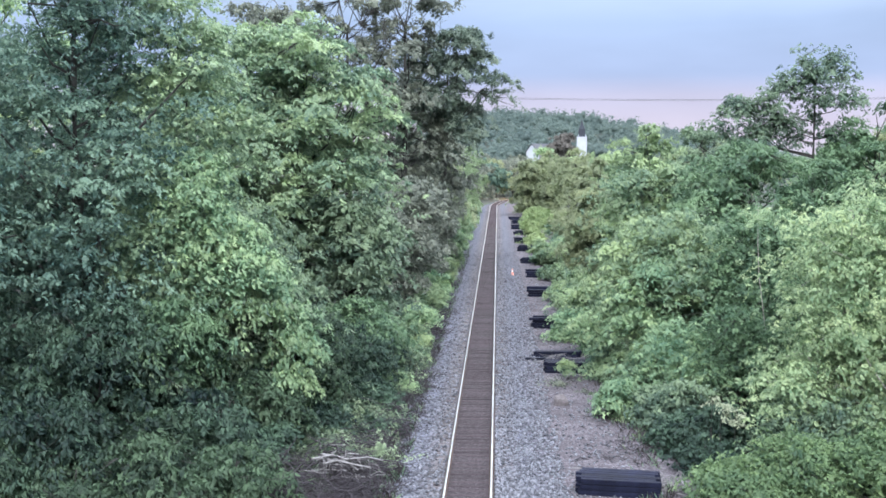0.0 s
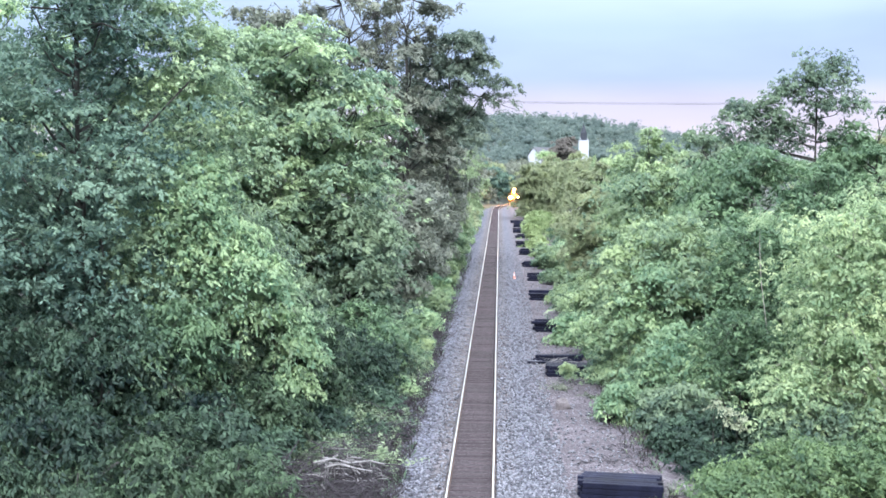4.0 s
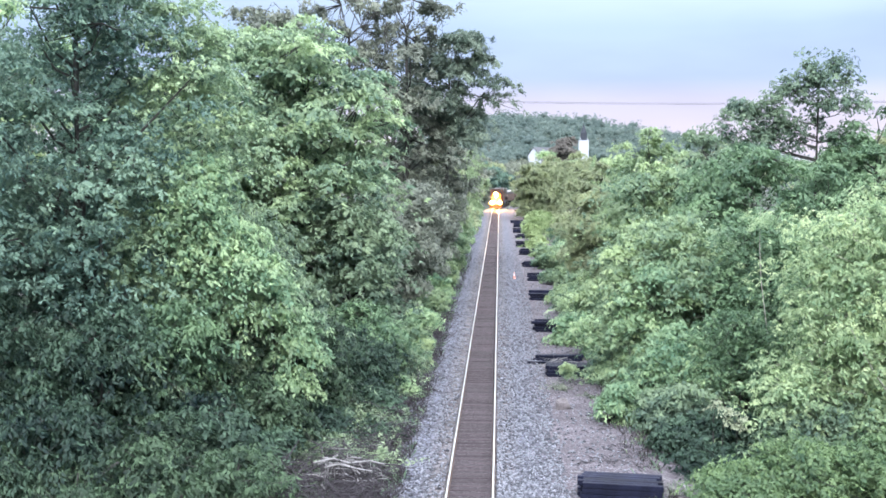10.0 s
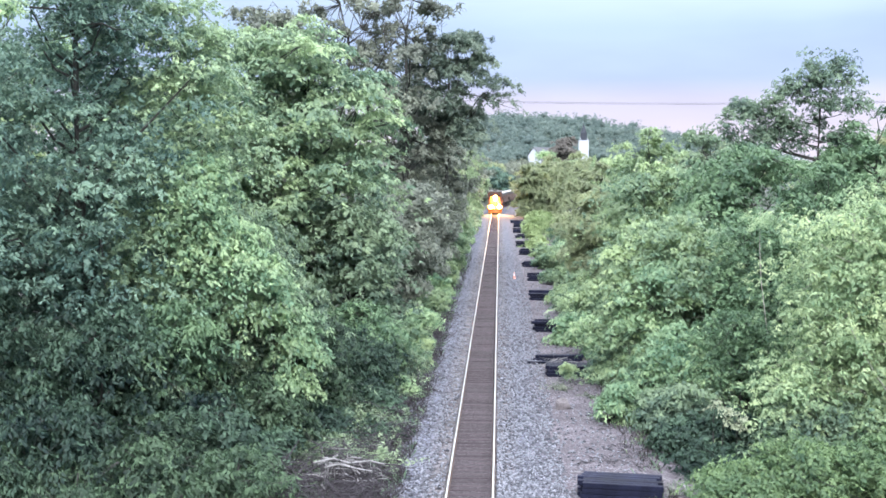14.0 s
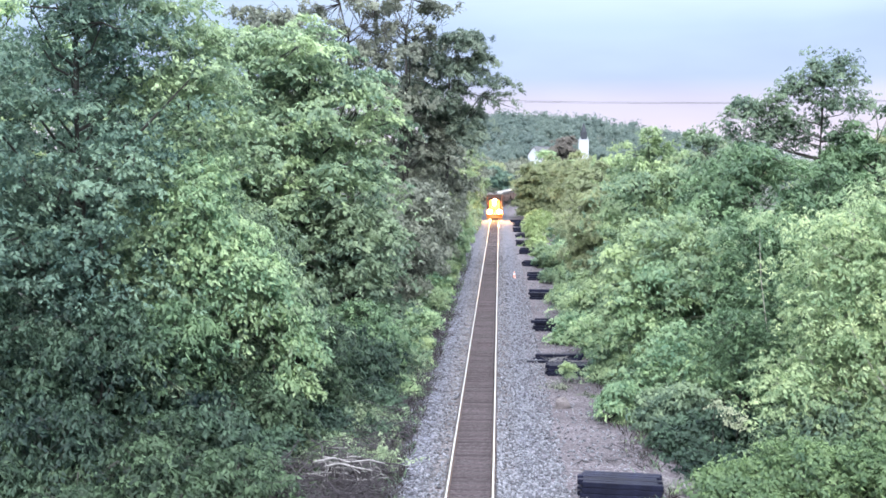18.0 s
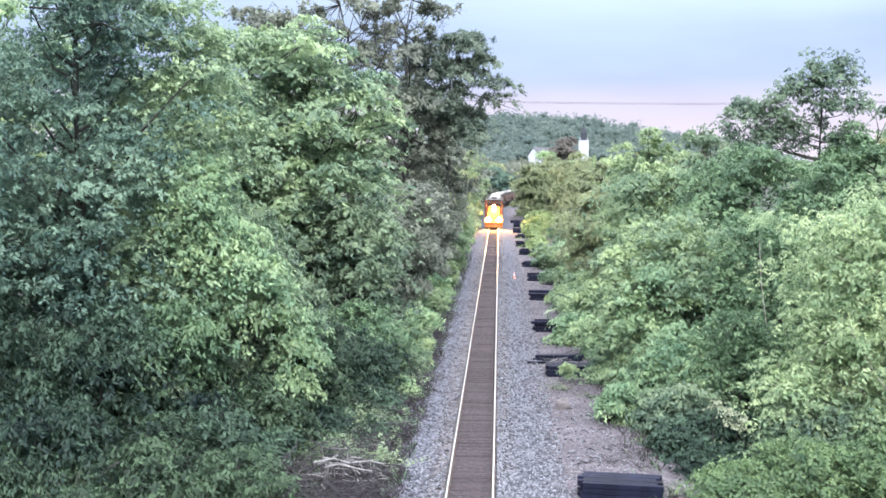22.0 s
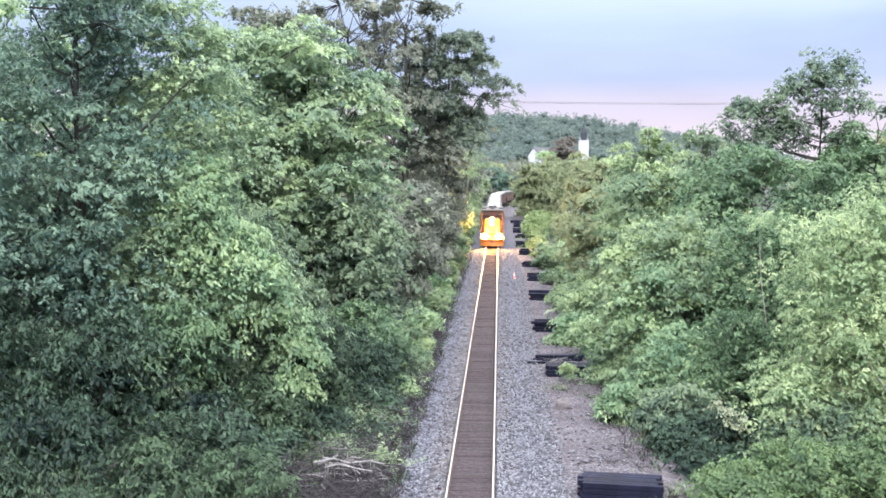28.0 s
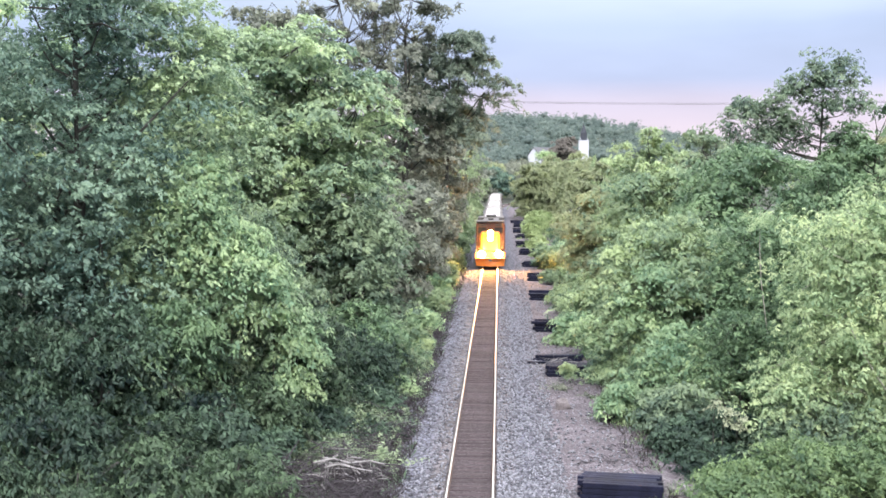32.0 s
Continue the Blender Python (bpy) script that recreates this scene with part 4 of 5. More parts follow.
def build_far_woods():
    """Hill and village woods: many rounded crowns with leaf clumps standing out of them, joined."""
    rng = np.random.default_rng(31)
    bm = bmesh.new()
    bmesh.ops.create_icosphere(bm, subdivisions=1, radius=1.0)
    ball = np.array([v.co[:] for v in bm.verts])
    ball_f = np.array([[v.index for v in f.verts] for f in bm.faces])
    bm.free()
    vs, fs, tones, o, n = [], [], [], 0, 0
    while n < 760:
        y = 440 + 800 * rng.random() ** 0.85
        x = rng.uniform(-0.035 * y - 15, 0.2 * y + 30)
        if off_track(x, y) < 14 or (y < 590 and 2 < x < 58):
            continue
        tall = rng.random() < 0.12
        r, h = rng.uniform(4.8, 9.5), rng.uniform(9, 14) + (rng.uniform(2, 5) if tall else 0)
        z, shade = float(height(x, y)), rng.uniform(0, 0.6)
        lob = []
        for k in range(3):
            rr = r * rng.uniform(0.5, 0.75)
            lob.append((x + rng.normal() * r * 0.42, y + rng.normal() * r * 0.42, z + h - rr * rng.uniform(0.8, 1.5), rr, 1, 1, 0.8))
            lump = ball * (rr * 0.58 * rng.uniform(0.75, 1.0, (len(ball), 1))) * [1, 1, 0.8] + lob[-1][:3]
            vs.append(lump)
            fs.append(ball_f + o)
            tones.append(np.full(len(ball), shade))
            o += len(lump)
        v, f, tone, _, _ = crown_leaves(rng, lob, 300, 1.2, 0.8, 0.3, 1.7, 1.4, 0.75, per=8)
        vs.append(v)
        fs.append(f + o)
        tones.append(shade + 0.3 * tone)
        o += len(v)
        n += 1
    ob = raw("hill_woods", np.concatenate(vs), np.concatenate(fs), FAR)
    leaf_tones(ob, np.concatenate(tones))
    tagged(ob, "green woods covering the distant hill, haze put into their colour", "woods", kind="stuff")


# ---------------------------------------------------------------- beside the track


def tie_stack(x, y, rows, cols, seed, length=2.6, turn=None):
    rng = np.random.default_rng(seed)
    stack = tagged(new("tie_stack"), "stack of black creosoted wooden railway ties on the verge", "railway ties", "tie stacks along the line")
    stack.location = (x, y, -0.36)
    stack.rotation_euler = (0, 0, radians(rng.uniform(-3, 3) if y < 90 else rng.uniform(-9, 9)))
    if turn is not None:
        stack.rotation_euler.z = radians(turn)
    shape = None
    for r in range(rows):
        for c in range(cols - (1 if r == rows - 1 and rng.random() < 0.5 else 0)):
            m = pose(rng.uniform(-0.13, 0.13), (c - (cols - 1) / 2) * 0.25 + rng.uniform(-0.012, 0.012), 0.09 + r * 0.188, rng.uniform(-0.8, 0.8), 0, rng.uniform(-1.2, 1.2))
            if shape is None:
                ob = part("tie", boxed(-length / 2, length / 2, -0.115, 0.115, -0.088, 0.088, 0.012), CREOSOTE, stack)
                shape = ob.data
            else:
                ob = new("tie", shape)
                ob.parent = stack
            ob.matrix_basis = m
    if y > 70:
        for k in range(2):
            ob = new("tie", shape)
            ob.parent = stack
            ob.matrix_basis = pose(rng.uniform(-0.25, 0.25), rng.uniform(-0.4, 0.4) + (k - 0.5) * 0.5, 0.09 + rows * 0.188, 0, 0, rng.uniform(-7, 7))
    return stack


def build_stacks():
    spots = [(4.97, 37.8, 3, 6), (4.72, 59.6, 3, 5), (4.55, 75.4, 3, 5), (4.75, 93.0, 3, 6), (4.95, 108.2, 3, 5), (4.8, 123.2, 2, 7), (4.75, 139.2, 3, 6), (4.5, 153.0, 3, 5),
             (4.7, 170.8, 2, 7), (4.5, 183.5, 3, 6), (4.65, 199.6, 3, 5), (4.4, 213.0, 2, 6)]
    for i, (x, y, r, c) in enumerate(spots):
        tie_stack(x, y, r, c, 400 + i, turn=-9 if i == 0 else None)
    tie_stack(4.25, 63.8, 2, 2, 450)
    ob = part("loose_tie", boxed(-1.3, 1.3, -0.115, 0.115, -0.088, 0.088, 0.012), CREOSOTE)
    ob.matrix_world = pose(3.75, 62.7, -0.262, 0, 0, 4)
    tagged(ob, "single black creosoted railway tie lying on the gravel", "railway tie")


def build_brush():
    def pile(x, y, w, h, n, seed, mat, label, wood=TWIG):
        rng = np.random.default_rng(seed)
        ob = tagged(new("brush_pile"), label, "brush pile", "brush piles")
        ob.location = (x, y, -0.45)
        thick, thin = [], []
        for k in range(n):
            a = Vector((rng.normal() * w * 0.4, rng.normal() * w * 0.3, abs(rng.normal()) * h * 0.4))
            d = Vector((rng.normal(), rng.normal() * 0.6, rng.uniform(-0.15, 0.55))).normalized()
            l = rng.uniform(0.5, 1.6) * w * 0.5
            r = rng.uniform(0.006, 0.014) if k % 9 else rng.uniform(0.018, 0.035)
            m = a + d * l * 0.5 + Vector((rng.normal() * 0.12, rng.normal() * 0.12, rng.normal() * 0.1))
            b = a + d * l + Vector((0, 0, -0.1))
            m.z, b.z = max(m.z, 0.02), max(b.z, 0.02)
            (thin if k % 9 else thick).append([(tuple(a), r), (tuple(m), r * 0.75), (tuple(b), r * 0.3)])
        v, f = tubes(thin, 4)
        tagged(raw("twig_tangle", v, f, mat, ob), kind="stuff")
        for path in thick:
            v, f = tubes([path], 7)
            raw("branch", v, f, wood, ob)
    pile(-4.1, 38.4, 1.0, 1.3, 420, 1, BRUSH, "heap of grey dead branches and dry twigs beside the ballast", DEADWOOD)
    pile(-4.1, 38.8, 1.3, 1.5, 320, 2, TWIG, "heap of dark brushwood under grey dead branches beside the ballast")
    for i, pts in enumerate((((-5.3, 38.2, 0.30), (-4.6, 38.1, 0.48), (-4.1, 38.0, 0.36), (-3.4, 38.1, 0.42), (-2.9, 38.2, 0.28)), ((-5.0, 38.4, 0.42), (-4.5, 38.2, 0.40), (-4.0, 38.0, 0.20), (-3.7, 37.9, 0.02)),
                             ((-4.9, 38.0, 0.20), (-4.4, 37.9, 0.34), (-3.9, 37.9, 0.22), (-3.3, 38.0, 0.08)), ((-5.2, 38.6, 0.15), (-4.9, 38.3, 0.33), (-4.5, 38.1, 0.25)))):
        v, f = tubes([[((x, y - 0.1, z + 0.22), 0.042 - 0.005 * k) for k, (x, y, z) in enumerate(pts)]], 7)
        tagged(raw("dead_branch", v, f, DEADWOOD), "bent grey dead branch on the brush heap", "branch", "dead branches")
    rng = np.random.default_rng(81)
    for i in range(10):
        a, l = radians(rng.uniform(-35, 215)), rng.uniform(0.6, 1.3)
        x, y, z = -4.55 + rng.uniform(-0.5, 0.5), 38.2 + rng.uniform(-0.3, 0.3), rng.uniform(0.05, 0.4)
        turn = rng.uniform(-0.5, 0.5)
        path = [((x + math.cos(a + turn * t) * l * t, y + 0.3 * math.sin(a) * t, z + 0.4 * abs(math.sin(a)) * l * t * (1 - 0.5 * t)), 0.026 - 0.018 * t) for t in (0, 0.3, 0.6, 0.85, 1.0)]
        v, f = tubes([path], 6)
        tagged(raw("dead_branch", v, f, DEADWOOD), "bent grey dead branch on the brush heap", "branch", "dead branches")
    # thin twigs hang from the front of the heap
    rng = np.random.default_rng(82)
    for i in range(34):
        x, y, z = -4.2 + rng.uniform(-0.95, 0.85), 37.95 + rng.uniform(-0.1, 0.25), rng.uniform(0.25, 0.62)
        lean, drop = rng.uniform(-0.45, 0.45), rng.uniform(0.35, 0.85)
        path = [((x + lean * t + 0.1 * math.sin(3 * t + i), y - 0.25 * t, z + 0.12 * math.sin(3.1 * t) - drop * t * t), 0.014 - 0.009 * t) for t in (0, 0.25, 0.5, 0.75, 1.0)]
        v, f = tubes([path], 5)
        tagged(raw("dead_twig", v, f, BRUSH if i % 3 else DEADWOOD), "thin grey dead twig hanging from the brush heap", "twig", "dead twigs")
    rng = np.random.default_rng(8)
    for i, (x, y, z) in enumerate(((4.6, 43.5, -0.33), (3.4, 45.5, -0.32), (5.3, 42.2, -0.34), (3.9, 40.3, -0.33), (5.0, 47.0, -0.34), (4.2, 50.5, -0.33), (3.1, 49.0, -0.30), (6.0, 40.6, -0.36), (4.9, 52.5, -0.34), (5.6, 46.0, -0.35), (4.3, 46.8, -0.33), (5.9, 44.8, -0.36), (3.6, 53.3, -0.32), (4.8, 49.0, -0.34), (5.2, 67.0, -0.34))):
        a, l = rng.uniform(0, 6.28), rng.uniform(0.3, 0.7)
        v, f = tubes([[((x + math.cos(a) * l * t, y + math.sin(a) * l * t, z + 0.03 + 0.03 * math.sin(5 * t)), 0.022 - 0.012 * t) for t in (0, 0.4, 0.7, 1.0)]], 6)
        tagged(raw("fallen_stick", v, f, DEADWOOD if i % 2 else TWIG), "short dry stick lying on the gravel verge", "stick", "fallen sticks")
    for i in range(16):
        y = 37.0 + 2.9 * i
        pile(-3.25 - 0.25 * (i % 3), y, 1.35, 0.75, 190, 10 + i, TWIG, "tangle of dark dry twigs at the edge of the ballast")
    for i, (x, y) in enumerate(((-5.0, 40.5), (-4.9, 44.0), (-4.7, 48.5))):
        pile(x, y, 1.7, 0.7, 190, 40 + i, TWIG, "tangle of dark dry twigs at the edge of the ballast")
    for i, (x, y) in enumerate(((-6.2, 38.5), (-5.6, 36.6), (-7.2, 40.5), (-4.2, 36.4))):
        pile(x, y, 1.7, 0.6, 190, 50 + i, TWIG, "tangle of dark dry twigs at the edge of the ballast")
    pile(4.9, 42.0, 1.2, 0.18, 30, 60, TWIG, "scatter of dry twigs on the gravel verge")
    pile(4.0, 57.0, 1.0, 0.3, 60, 61, DEADWOOD, "scatter of pale dry sticks beside stacked ties", DEADWOOD)
    pile(4.3, 61.6, 1.3, 0.5, 120, 62, DEADWOOD, "scatter of pale dry sticks beside stacked ties", DEADWOOD)
    pile(6.2, 43.6, 1.3, 0.3, 45, 63, TWIG, "scatter of dry twigs on the gravel verge")
    bm = bmesh.new()
    bmesh.ops.create_icosphere(bm, subdivisions=3, radius=1.0)
    for v in bm.verts:
        n = v.co.normalized()
        k = 1 + 0.12 * math.sin(3.1 * n.x + 1.7 * n.y) + 0.08 * math.sin(5.3 * n.z + 2.2 * n.x) + 0.05 * math.sin(9 * n.y + 4 * n.z)
        v.co = Vector((n.x * k * 0.34, n.y * k * 0.28, max(-0.5, n.z * k) * 0.40))
    rock = part("boulder", bm, ROCK)
    rock.matrix_world = pose(3.75, 51.2, -0.24, 0, 0, 25)
    tagged(rock, "pale grey boulder half sunk in the dirt verge", "boulder")
    pile(6.5, 38.2, 1.0, 0.5, 120, 30, DEADWOOD, "heap of pale dry branches beside a tie stack", DEADWOOD)


def build_grass():
    """Dry and green blades along both edges of the trackbed."""
    rng = np.random.default_rng(55)
    for name, label, mat, n in (("dry_grass", "dry grey-brown grass along the edges of the trackbed", DRY, 15000), ("green_grass", "low green weeds along the edges of the trackbed", BUSH, 9000)):
        y = 35 + 110 * rng.random(n) ** 1.8
        left = rng.random(n) < 0.86
        x = np.where(left, -2.35 - 3.6 * rng.random(n) ** 1.2, 6.7 - 1.0 * rng.random(n) ** 1.6)
        tuft = np.sin(x * 2.1 + np.sin(y * 1.3)) * np.sin(y * 1.7 + x) + rng.normal(size=n) * 0.4
        keep = tuft > (0.0 if mat is DRY else 0.35)
        x, y, n = x[keep], y[keep], int(keep.sum())
        z = np.interp(x, [-4.0, -2.9, -2.15, 4.0, 6.6], [-0.66, -0.58, -0.27, -0.35, -0.40])
        length = rng.uniform(0.2, 0.55, n)
        d = unit(np.stack([rng.normal(size=n) * 0.5, rng.normal(size=n) * 0.5, rng.uniform(0.5, 1.2, n)], -1))
        p = np.stack([x, y, z], -1) + d * length[:, None] * 0.5
        v, f = leaf_arrays(rng, p, d, unit(rng.normal(size=(n, 3)) + [0, -0.5, 0.2]), length, np.full(n, 0.045))
        tagged(raw(name, v, f, mat), label, "grass", kind="stuff")


def build_bank_weeds():
    """Low leafy weeds over the bank between the woods and the ballast."""
    rng = np.random.default_rng(66)
    lob = []
    for _ in range(230):
        y = 39.5 + 36 * rng.random() ** 1.5
        x = -3.2 - 3.8 * rng.random()
        if math.sin(x * 1.9 + 0.6 * y) + 0.8 * math.sin(0.83 * y - x) < -0.35 - 0.1 * (x + 3):
            continue
        lob.append((x, y, -0.6 + rng.uniform(0.05, 0.4), rng.uniform(0.3, 0.65), 1.2, 1.2, 0.7))
    for _ in range(70):
        lob.append((rng.uniform(-6.0, -4.2), rng.uniform(40.5, 49), -0.6 + rng.uniform(0.3, 0.9), rng.uniform(0.35, 0.7), 1.2, 1.2, 0.8))
    for _ in range(60):
        lob.append((rng.uniform(-6.2, -3.4), rng.uniform(39.5, 50), -0.6 + rng.uniform(0.15, 0.55), rng.uniform(0.3, 0.6), 1.2, 1.2, 0.8))
    v, f, tone, _, _ = crown_leaves(rng, lob, 44000, 0.2, 0.4, 0.3, 0.36, 0.5, 0.5, per=18)
    v[:, 2] = np.maximum(v[:, 2], -0.6)
    ob = raw("bank_weeds", v, f, WEED)
    leaf_tones(ob, tone)
    tagged(ob, "low dull green weeds and brambles on the bank", "weeds", kind="stuff")


def build_cone():
    cone = tagged(new("traffic_cone"), "small faded pink and white traffic cone on the gravel", "traffic cone")
    cone.location = (2.35, 109.0, -0.27)
    part("base", boxed(-0.18, 0.18, -0.18, 0.18, 0, 0.035, 0.01), CONE, cone)
    part("shell", rod(bmesh.new(), (0, 0, 0.035), (0, 0, 0.62), 0.14, 0.03, 14), CONE, cone)
    part("band", rod(bmesh.new(), (0, 0, 0.30), (0, 0, 0.46), 0.092, 0.066, 14), CONE_BAND, cone, "white reflective band")


def build_cable():
    for x in (-58.0, 75.0):
        pole = tagged(new("utility_pole"), "grey wooden utility pole among the trees", "utility pole", "utility poles")
        pole.location = (x, 182.0, float(height(x, 182.0)))
        z = 21.87 - 0.018 * (x - 2) - pole.location.z
        part("pole", rod(bmesh.new(), (0, 0, -0.5), (0, 0, z + 0.3), 0.17, 0.11, 10), BARK, pole)
    for dz in (0.0, -0.18):
        path = []
        for i in range(41):
            k = i / 40
            path.append(((-58 + 133 * k, 182.0, 21.84 - 0.018 * (133 * k - 60) + dz - 1.54 * (1 - (2 * k - 1) ** 2)), 0.022))
        v, f = tubes([path], 5)
        tagged(raw("overhead_cable", v, f, BLACK), "thin black overhead cable strung across the line", "cable", "overhead cables")


def gable(w, l, eave, ridge):
    """A house body: walls with gable ends."""
    bm = bmesh.new()
    pts = [(-w / 2, 0), (w / 2, 0), (w / 2, eave), (0, ridge), (-w / 2, eave)]
    a = [bm.verts.new((x, 0, z)) for x, z in pts]
    b = [bm.verts.new((x, l, z)) for x, z in pts]
    bm.faces.new(a)
    bm.faces.new(b[::-1])
    for i in range(5):
        j = (i + 1) % 5
        bm.faces.new((a[j], a[i], b[i], b[j]))
    return bm


def roof(w, l, eave, ridge, t=0.25, over=0.4):
    bm = bmesh.new()
    k = (ridge - eave) / (w / 2)
    for s in (-1, 1):
        e = w / 2 + over
        pts = [(0, ridge + 0.02), (s * e, ridge - k * e + 0.02), (s * e, ridge - k * e + t), (0, ridge + t)]
        a = [bm.verts.new((x, -over, z)) for x, z in pts]
        b = [bm.verts.new((x, l + over, z)) for x, z in pts]
        for f in (a, b[::-1], *[(a[(i + 1) % 4], a[i], b[i], b[(i + 1) % 4]) for i in range(4)]):
            bm.faces.new(f)
    bmesh.ops.recalc_face_normals(bm, faces=bm.faces)
    return bm


def build_village():
    plant("copper_beech", "reddish-brown copper beech between house and church, dulled by haze put into its colour", "tree", 31.5, 546.0, 24.0, 6.0, 7.0, 12000, 1.0, COPPER, 333, lobes=9, clump=1.2, trunk=0.3, twigs=10)
    house = tagged(new("house"), "white clapboard house with gable end and grey roof", "house")
    house.location = (17.4, 560.0, float(height(17.4, 560)) - 0.3)
    house.rotation_euler = (0, 0, radians(-36))
    base = house.location.z
    e, r = 14.6 - base, 18.3 - base
    part("walls", gable(6.6, 13, e, r), WHITE, house)
    part("roof", roof(6.6, 13, e, r), SHINGLE, house)
    church = tagged(new("church"), "white church tower with dark belfry and pointed spire", "church")
    church.location = (41.4, 560.0, float(height(41.4, 560)) - 0.3)
    base = church.location.z
    top = 21.4 - base
    part("tower", boxed(-2.3, 2.3, 0, 4.6, 0, top, 0.05), WHITE, church)
    part("cornice", boxed(-2.5, 2.5, -0.2, 4.8, top + 0.004, top + 0.4, 0.05), WHITE, church)
    belfry = part("belfry", boxed(-1.5, 1.5, 0.8, 3.8, top + 0.4, top + 4.2, 0.05), SLATE, church, "dark louvred belfry")
    for x in (-1.7, 1.7):
        part("belfry_post", boxed(x - 0.12, x + 0.12, 0.5, 0.74, top + 0.4, top + 1.6, 0.02), WHITE, belfry)
    part("spire", rod(bmesh.new(), (0, 2.3, top + 4.2), (0, 2.3, top + 8.6), 1.4, 0.05, 8), SLATE, church)
    part("nave", gable(9.0, 18, 5.5, 9.5), WHITE, church).location = (0, 5.45, 0)
    part("nave_roof", roof(9.0, 17.6, 5.5, 9.5), SHINGLE, church).location = (0, 5.9, 0)


# ---------------------------------------------------------------- the train


def truck(parent, y, axles):
    t = part("truck", boxed(-0.55, 0.55, y - 0.9 * axles, y + 0.9 * axles, 0.5, 0.8, 0.05), LOCO_DARK, parent)
    for side in (-1, 1):
        part("side_frame", boxed(side * 1.05 - 0.1, side * 1.05 + 0.1, y - 0.9 * axles, y + 0.9 * axles, 0.40, 0.78, 0.05), LOCO_DARK, t)
    for a in range(axles):
        yy = y + (a - (axles - 1) / 2) * 1.75
        bm = rod(bmesh.new(), (-0.9, 0, 0), (0.9, 0, 0), 0.09, n=10)
        for side in (-1, 1):
            rod(bm, (side * 0.70, 0, 0), (side * 0.83, 0, 0), 0.5, n=24)
            rod(bm, (side * 0.67, 0, 0), (side * 0.70, 0, 0), 0.53, n=24)
            for k in range(6):
                a = k * math.pi / 3
                box(bm, side * 0.835 - 0.012, side * 0.835 + 0.012, 0.3 * math.cos(a) - 0.05, 0.3 * math.cos(a) + 0.05, 0.3 * math.sin(a) - 0.05, 0.3 * math.sin(a) + 0.05)
        part("wheelset", bm, STEEL, t).location = (0, yy, 0.502)


def locomotive(label):
    """Front towards -y; the origin on the rails below its middle; 20.4 m long."""
    loco = tagged(new("locomotive"), label, "locomotive")
    h = 10.2
    part("frame", boxed(-1.5, 1.5, -h + 0.9, h - 0.9, 1.20, 1.55, 0.03), LOCO_DARK, loco)
    part("fuel_tank", boxed(-1.3, 1.3, -2.4, 2.4, 0.42, 1.19, 0.12), LOCO_DARK, loco)
    truck(loco, -6.4, 3)
    truck(loco, 6.4, 3)
    # front plate, plow and coupler
    part("pilot_plate", boxed(-1.5, 1.5, -h + 0.72, -h + 0.89, 0.55, 1.55, 0.03), LOCO_BODY, loco)
    bm = bmesh.new()
    pts = [(-1.45, -h + 0.70, 0.95), (1.45, -h + 0.70, 0.95), (1.45, -h + 0.70, 0.16), (0, -h + 0.25, 0.14), (-1.45, -h + 0.70, 0.16), (0, -h + 0.50, 0.95)]
    v = [bm.verts.new(p) for p in pts]
    back = [bm.verts.new((x, y + 0.05, z)) for x, y, z in pts]
    for f in ((0, 4, 3, 5), (5, 3, 2, 1)):
        bm.faces.new([v[i] for i in f])
        bm.faces.new([back[i] for i in f[::-1]])
    for a, b in ((0, 4), (4, 3), (3, 2), (2, 1), (1, 5), (5, 0)):
        bm.faces.new((v[b], v[a], back[a], back[b]))
    part("plow", bm, LOCO_BODY, loco)
    # added shelf, there to block the ditch lights' downward spill
    part("front_deck", boxed(-1.5, 1.5, -h + 0.12, -h + 0.715, 0.955, 0.998, 0.0), LOCO_DARK, loco)
    part("coupler", boxed(-0.16, 0.16, -h - 0.05, -h + 0.75, 0.70, 0.94, 0.04), STEEL, loco)
    for end in (-1, 1):
        for side in (-1, 1):
            ladder = part("step_plate", boxed(side * 1.24 - 0.02, side * 1.24 + 0.02, end * (h - 1.2) - 0.17, end * (h - 1.2) + 0.17, 0.42, 1.198, 0.0), LOCO_DARK, loco)
            for k in range(3):
                part("step", boxed(side * 1.44 - 0.175, side * 1.44 + 0.175, end * (h - 1.2) - 0.15, end * (h - 1.2) + 0.15, 0.45 + 0.26 * k, 0.49 + 0.26 * k, 0.0), LOCO_DARK, ladder)
    # nose, cab, hoods
    bm = boxed(-0.95, 0.95, -h + 1.35, -h + 3.4, 1.56, 3.58, 0.16)
    part("nose", bm, LOCO_BODY, loco)
    cab = part("cab", boxed(-1.52, 1.52, -h + 3.41, -h + 5.9, 1.56, 4.45, 0.16), LOCO_BROWN, loco)
    part("cab_roof", boxed(-1.5, 1.5, -h + 3.35, -h + 5.95, 4.454, 4.62, 0.07), LOCO_ROOF, cab)
    for x in (-0.85, 0.85):
        part("windshield", boxed(x - 0.42, x + 0.42, -h + 3.385, -h + 3.407, 3.35, 3.95, 0.0), GLASS, cab)
        part("number_board", boxed(x - 0.36, x + 0.36, -h + 3.37, -h + 3.407, 4.08, 4.32, 0.0), LOCO_DARK, cab)
    for side in (-1, 1):
        part("side_window", boxed(side * 1.53 - 0.012, side * 1.53 + 0.012, -h + 3.9, -h + 5.3, 3.1, 3.9, 0.0), GLASS, cab)
    hood = part("long_hood", boxed(-0.92, 0.92, -h + 5.96, h - 1.3, 1.56, 4.3, 0.1), LOCO_BROWN, loco)
    part("hood_roof", boxed(-0.88, 0.88, -h + 6.0, h - 1.35, 4.304, 4.42, 0.04), LOCO_ROOF, hood)
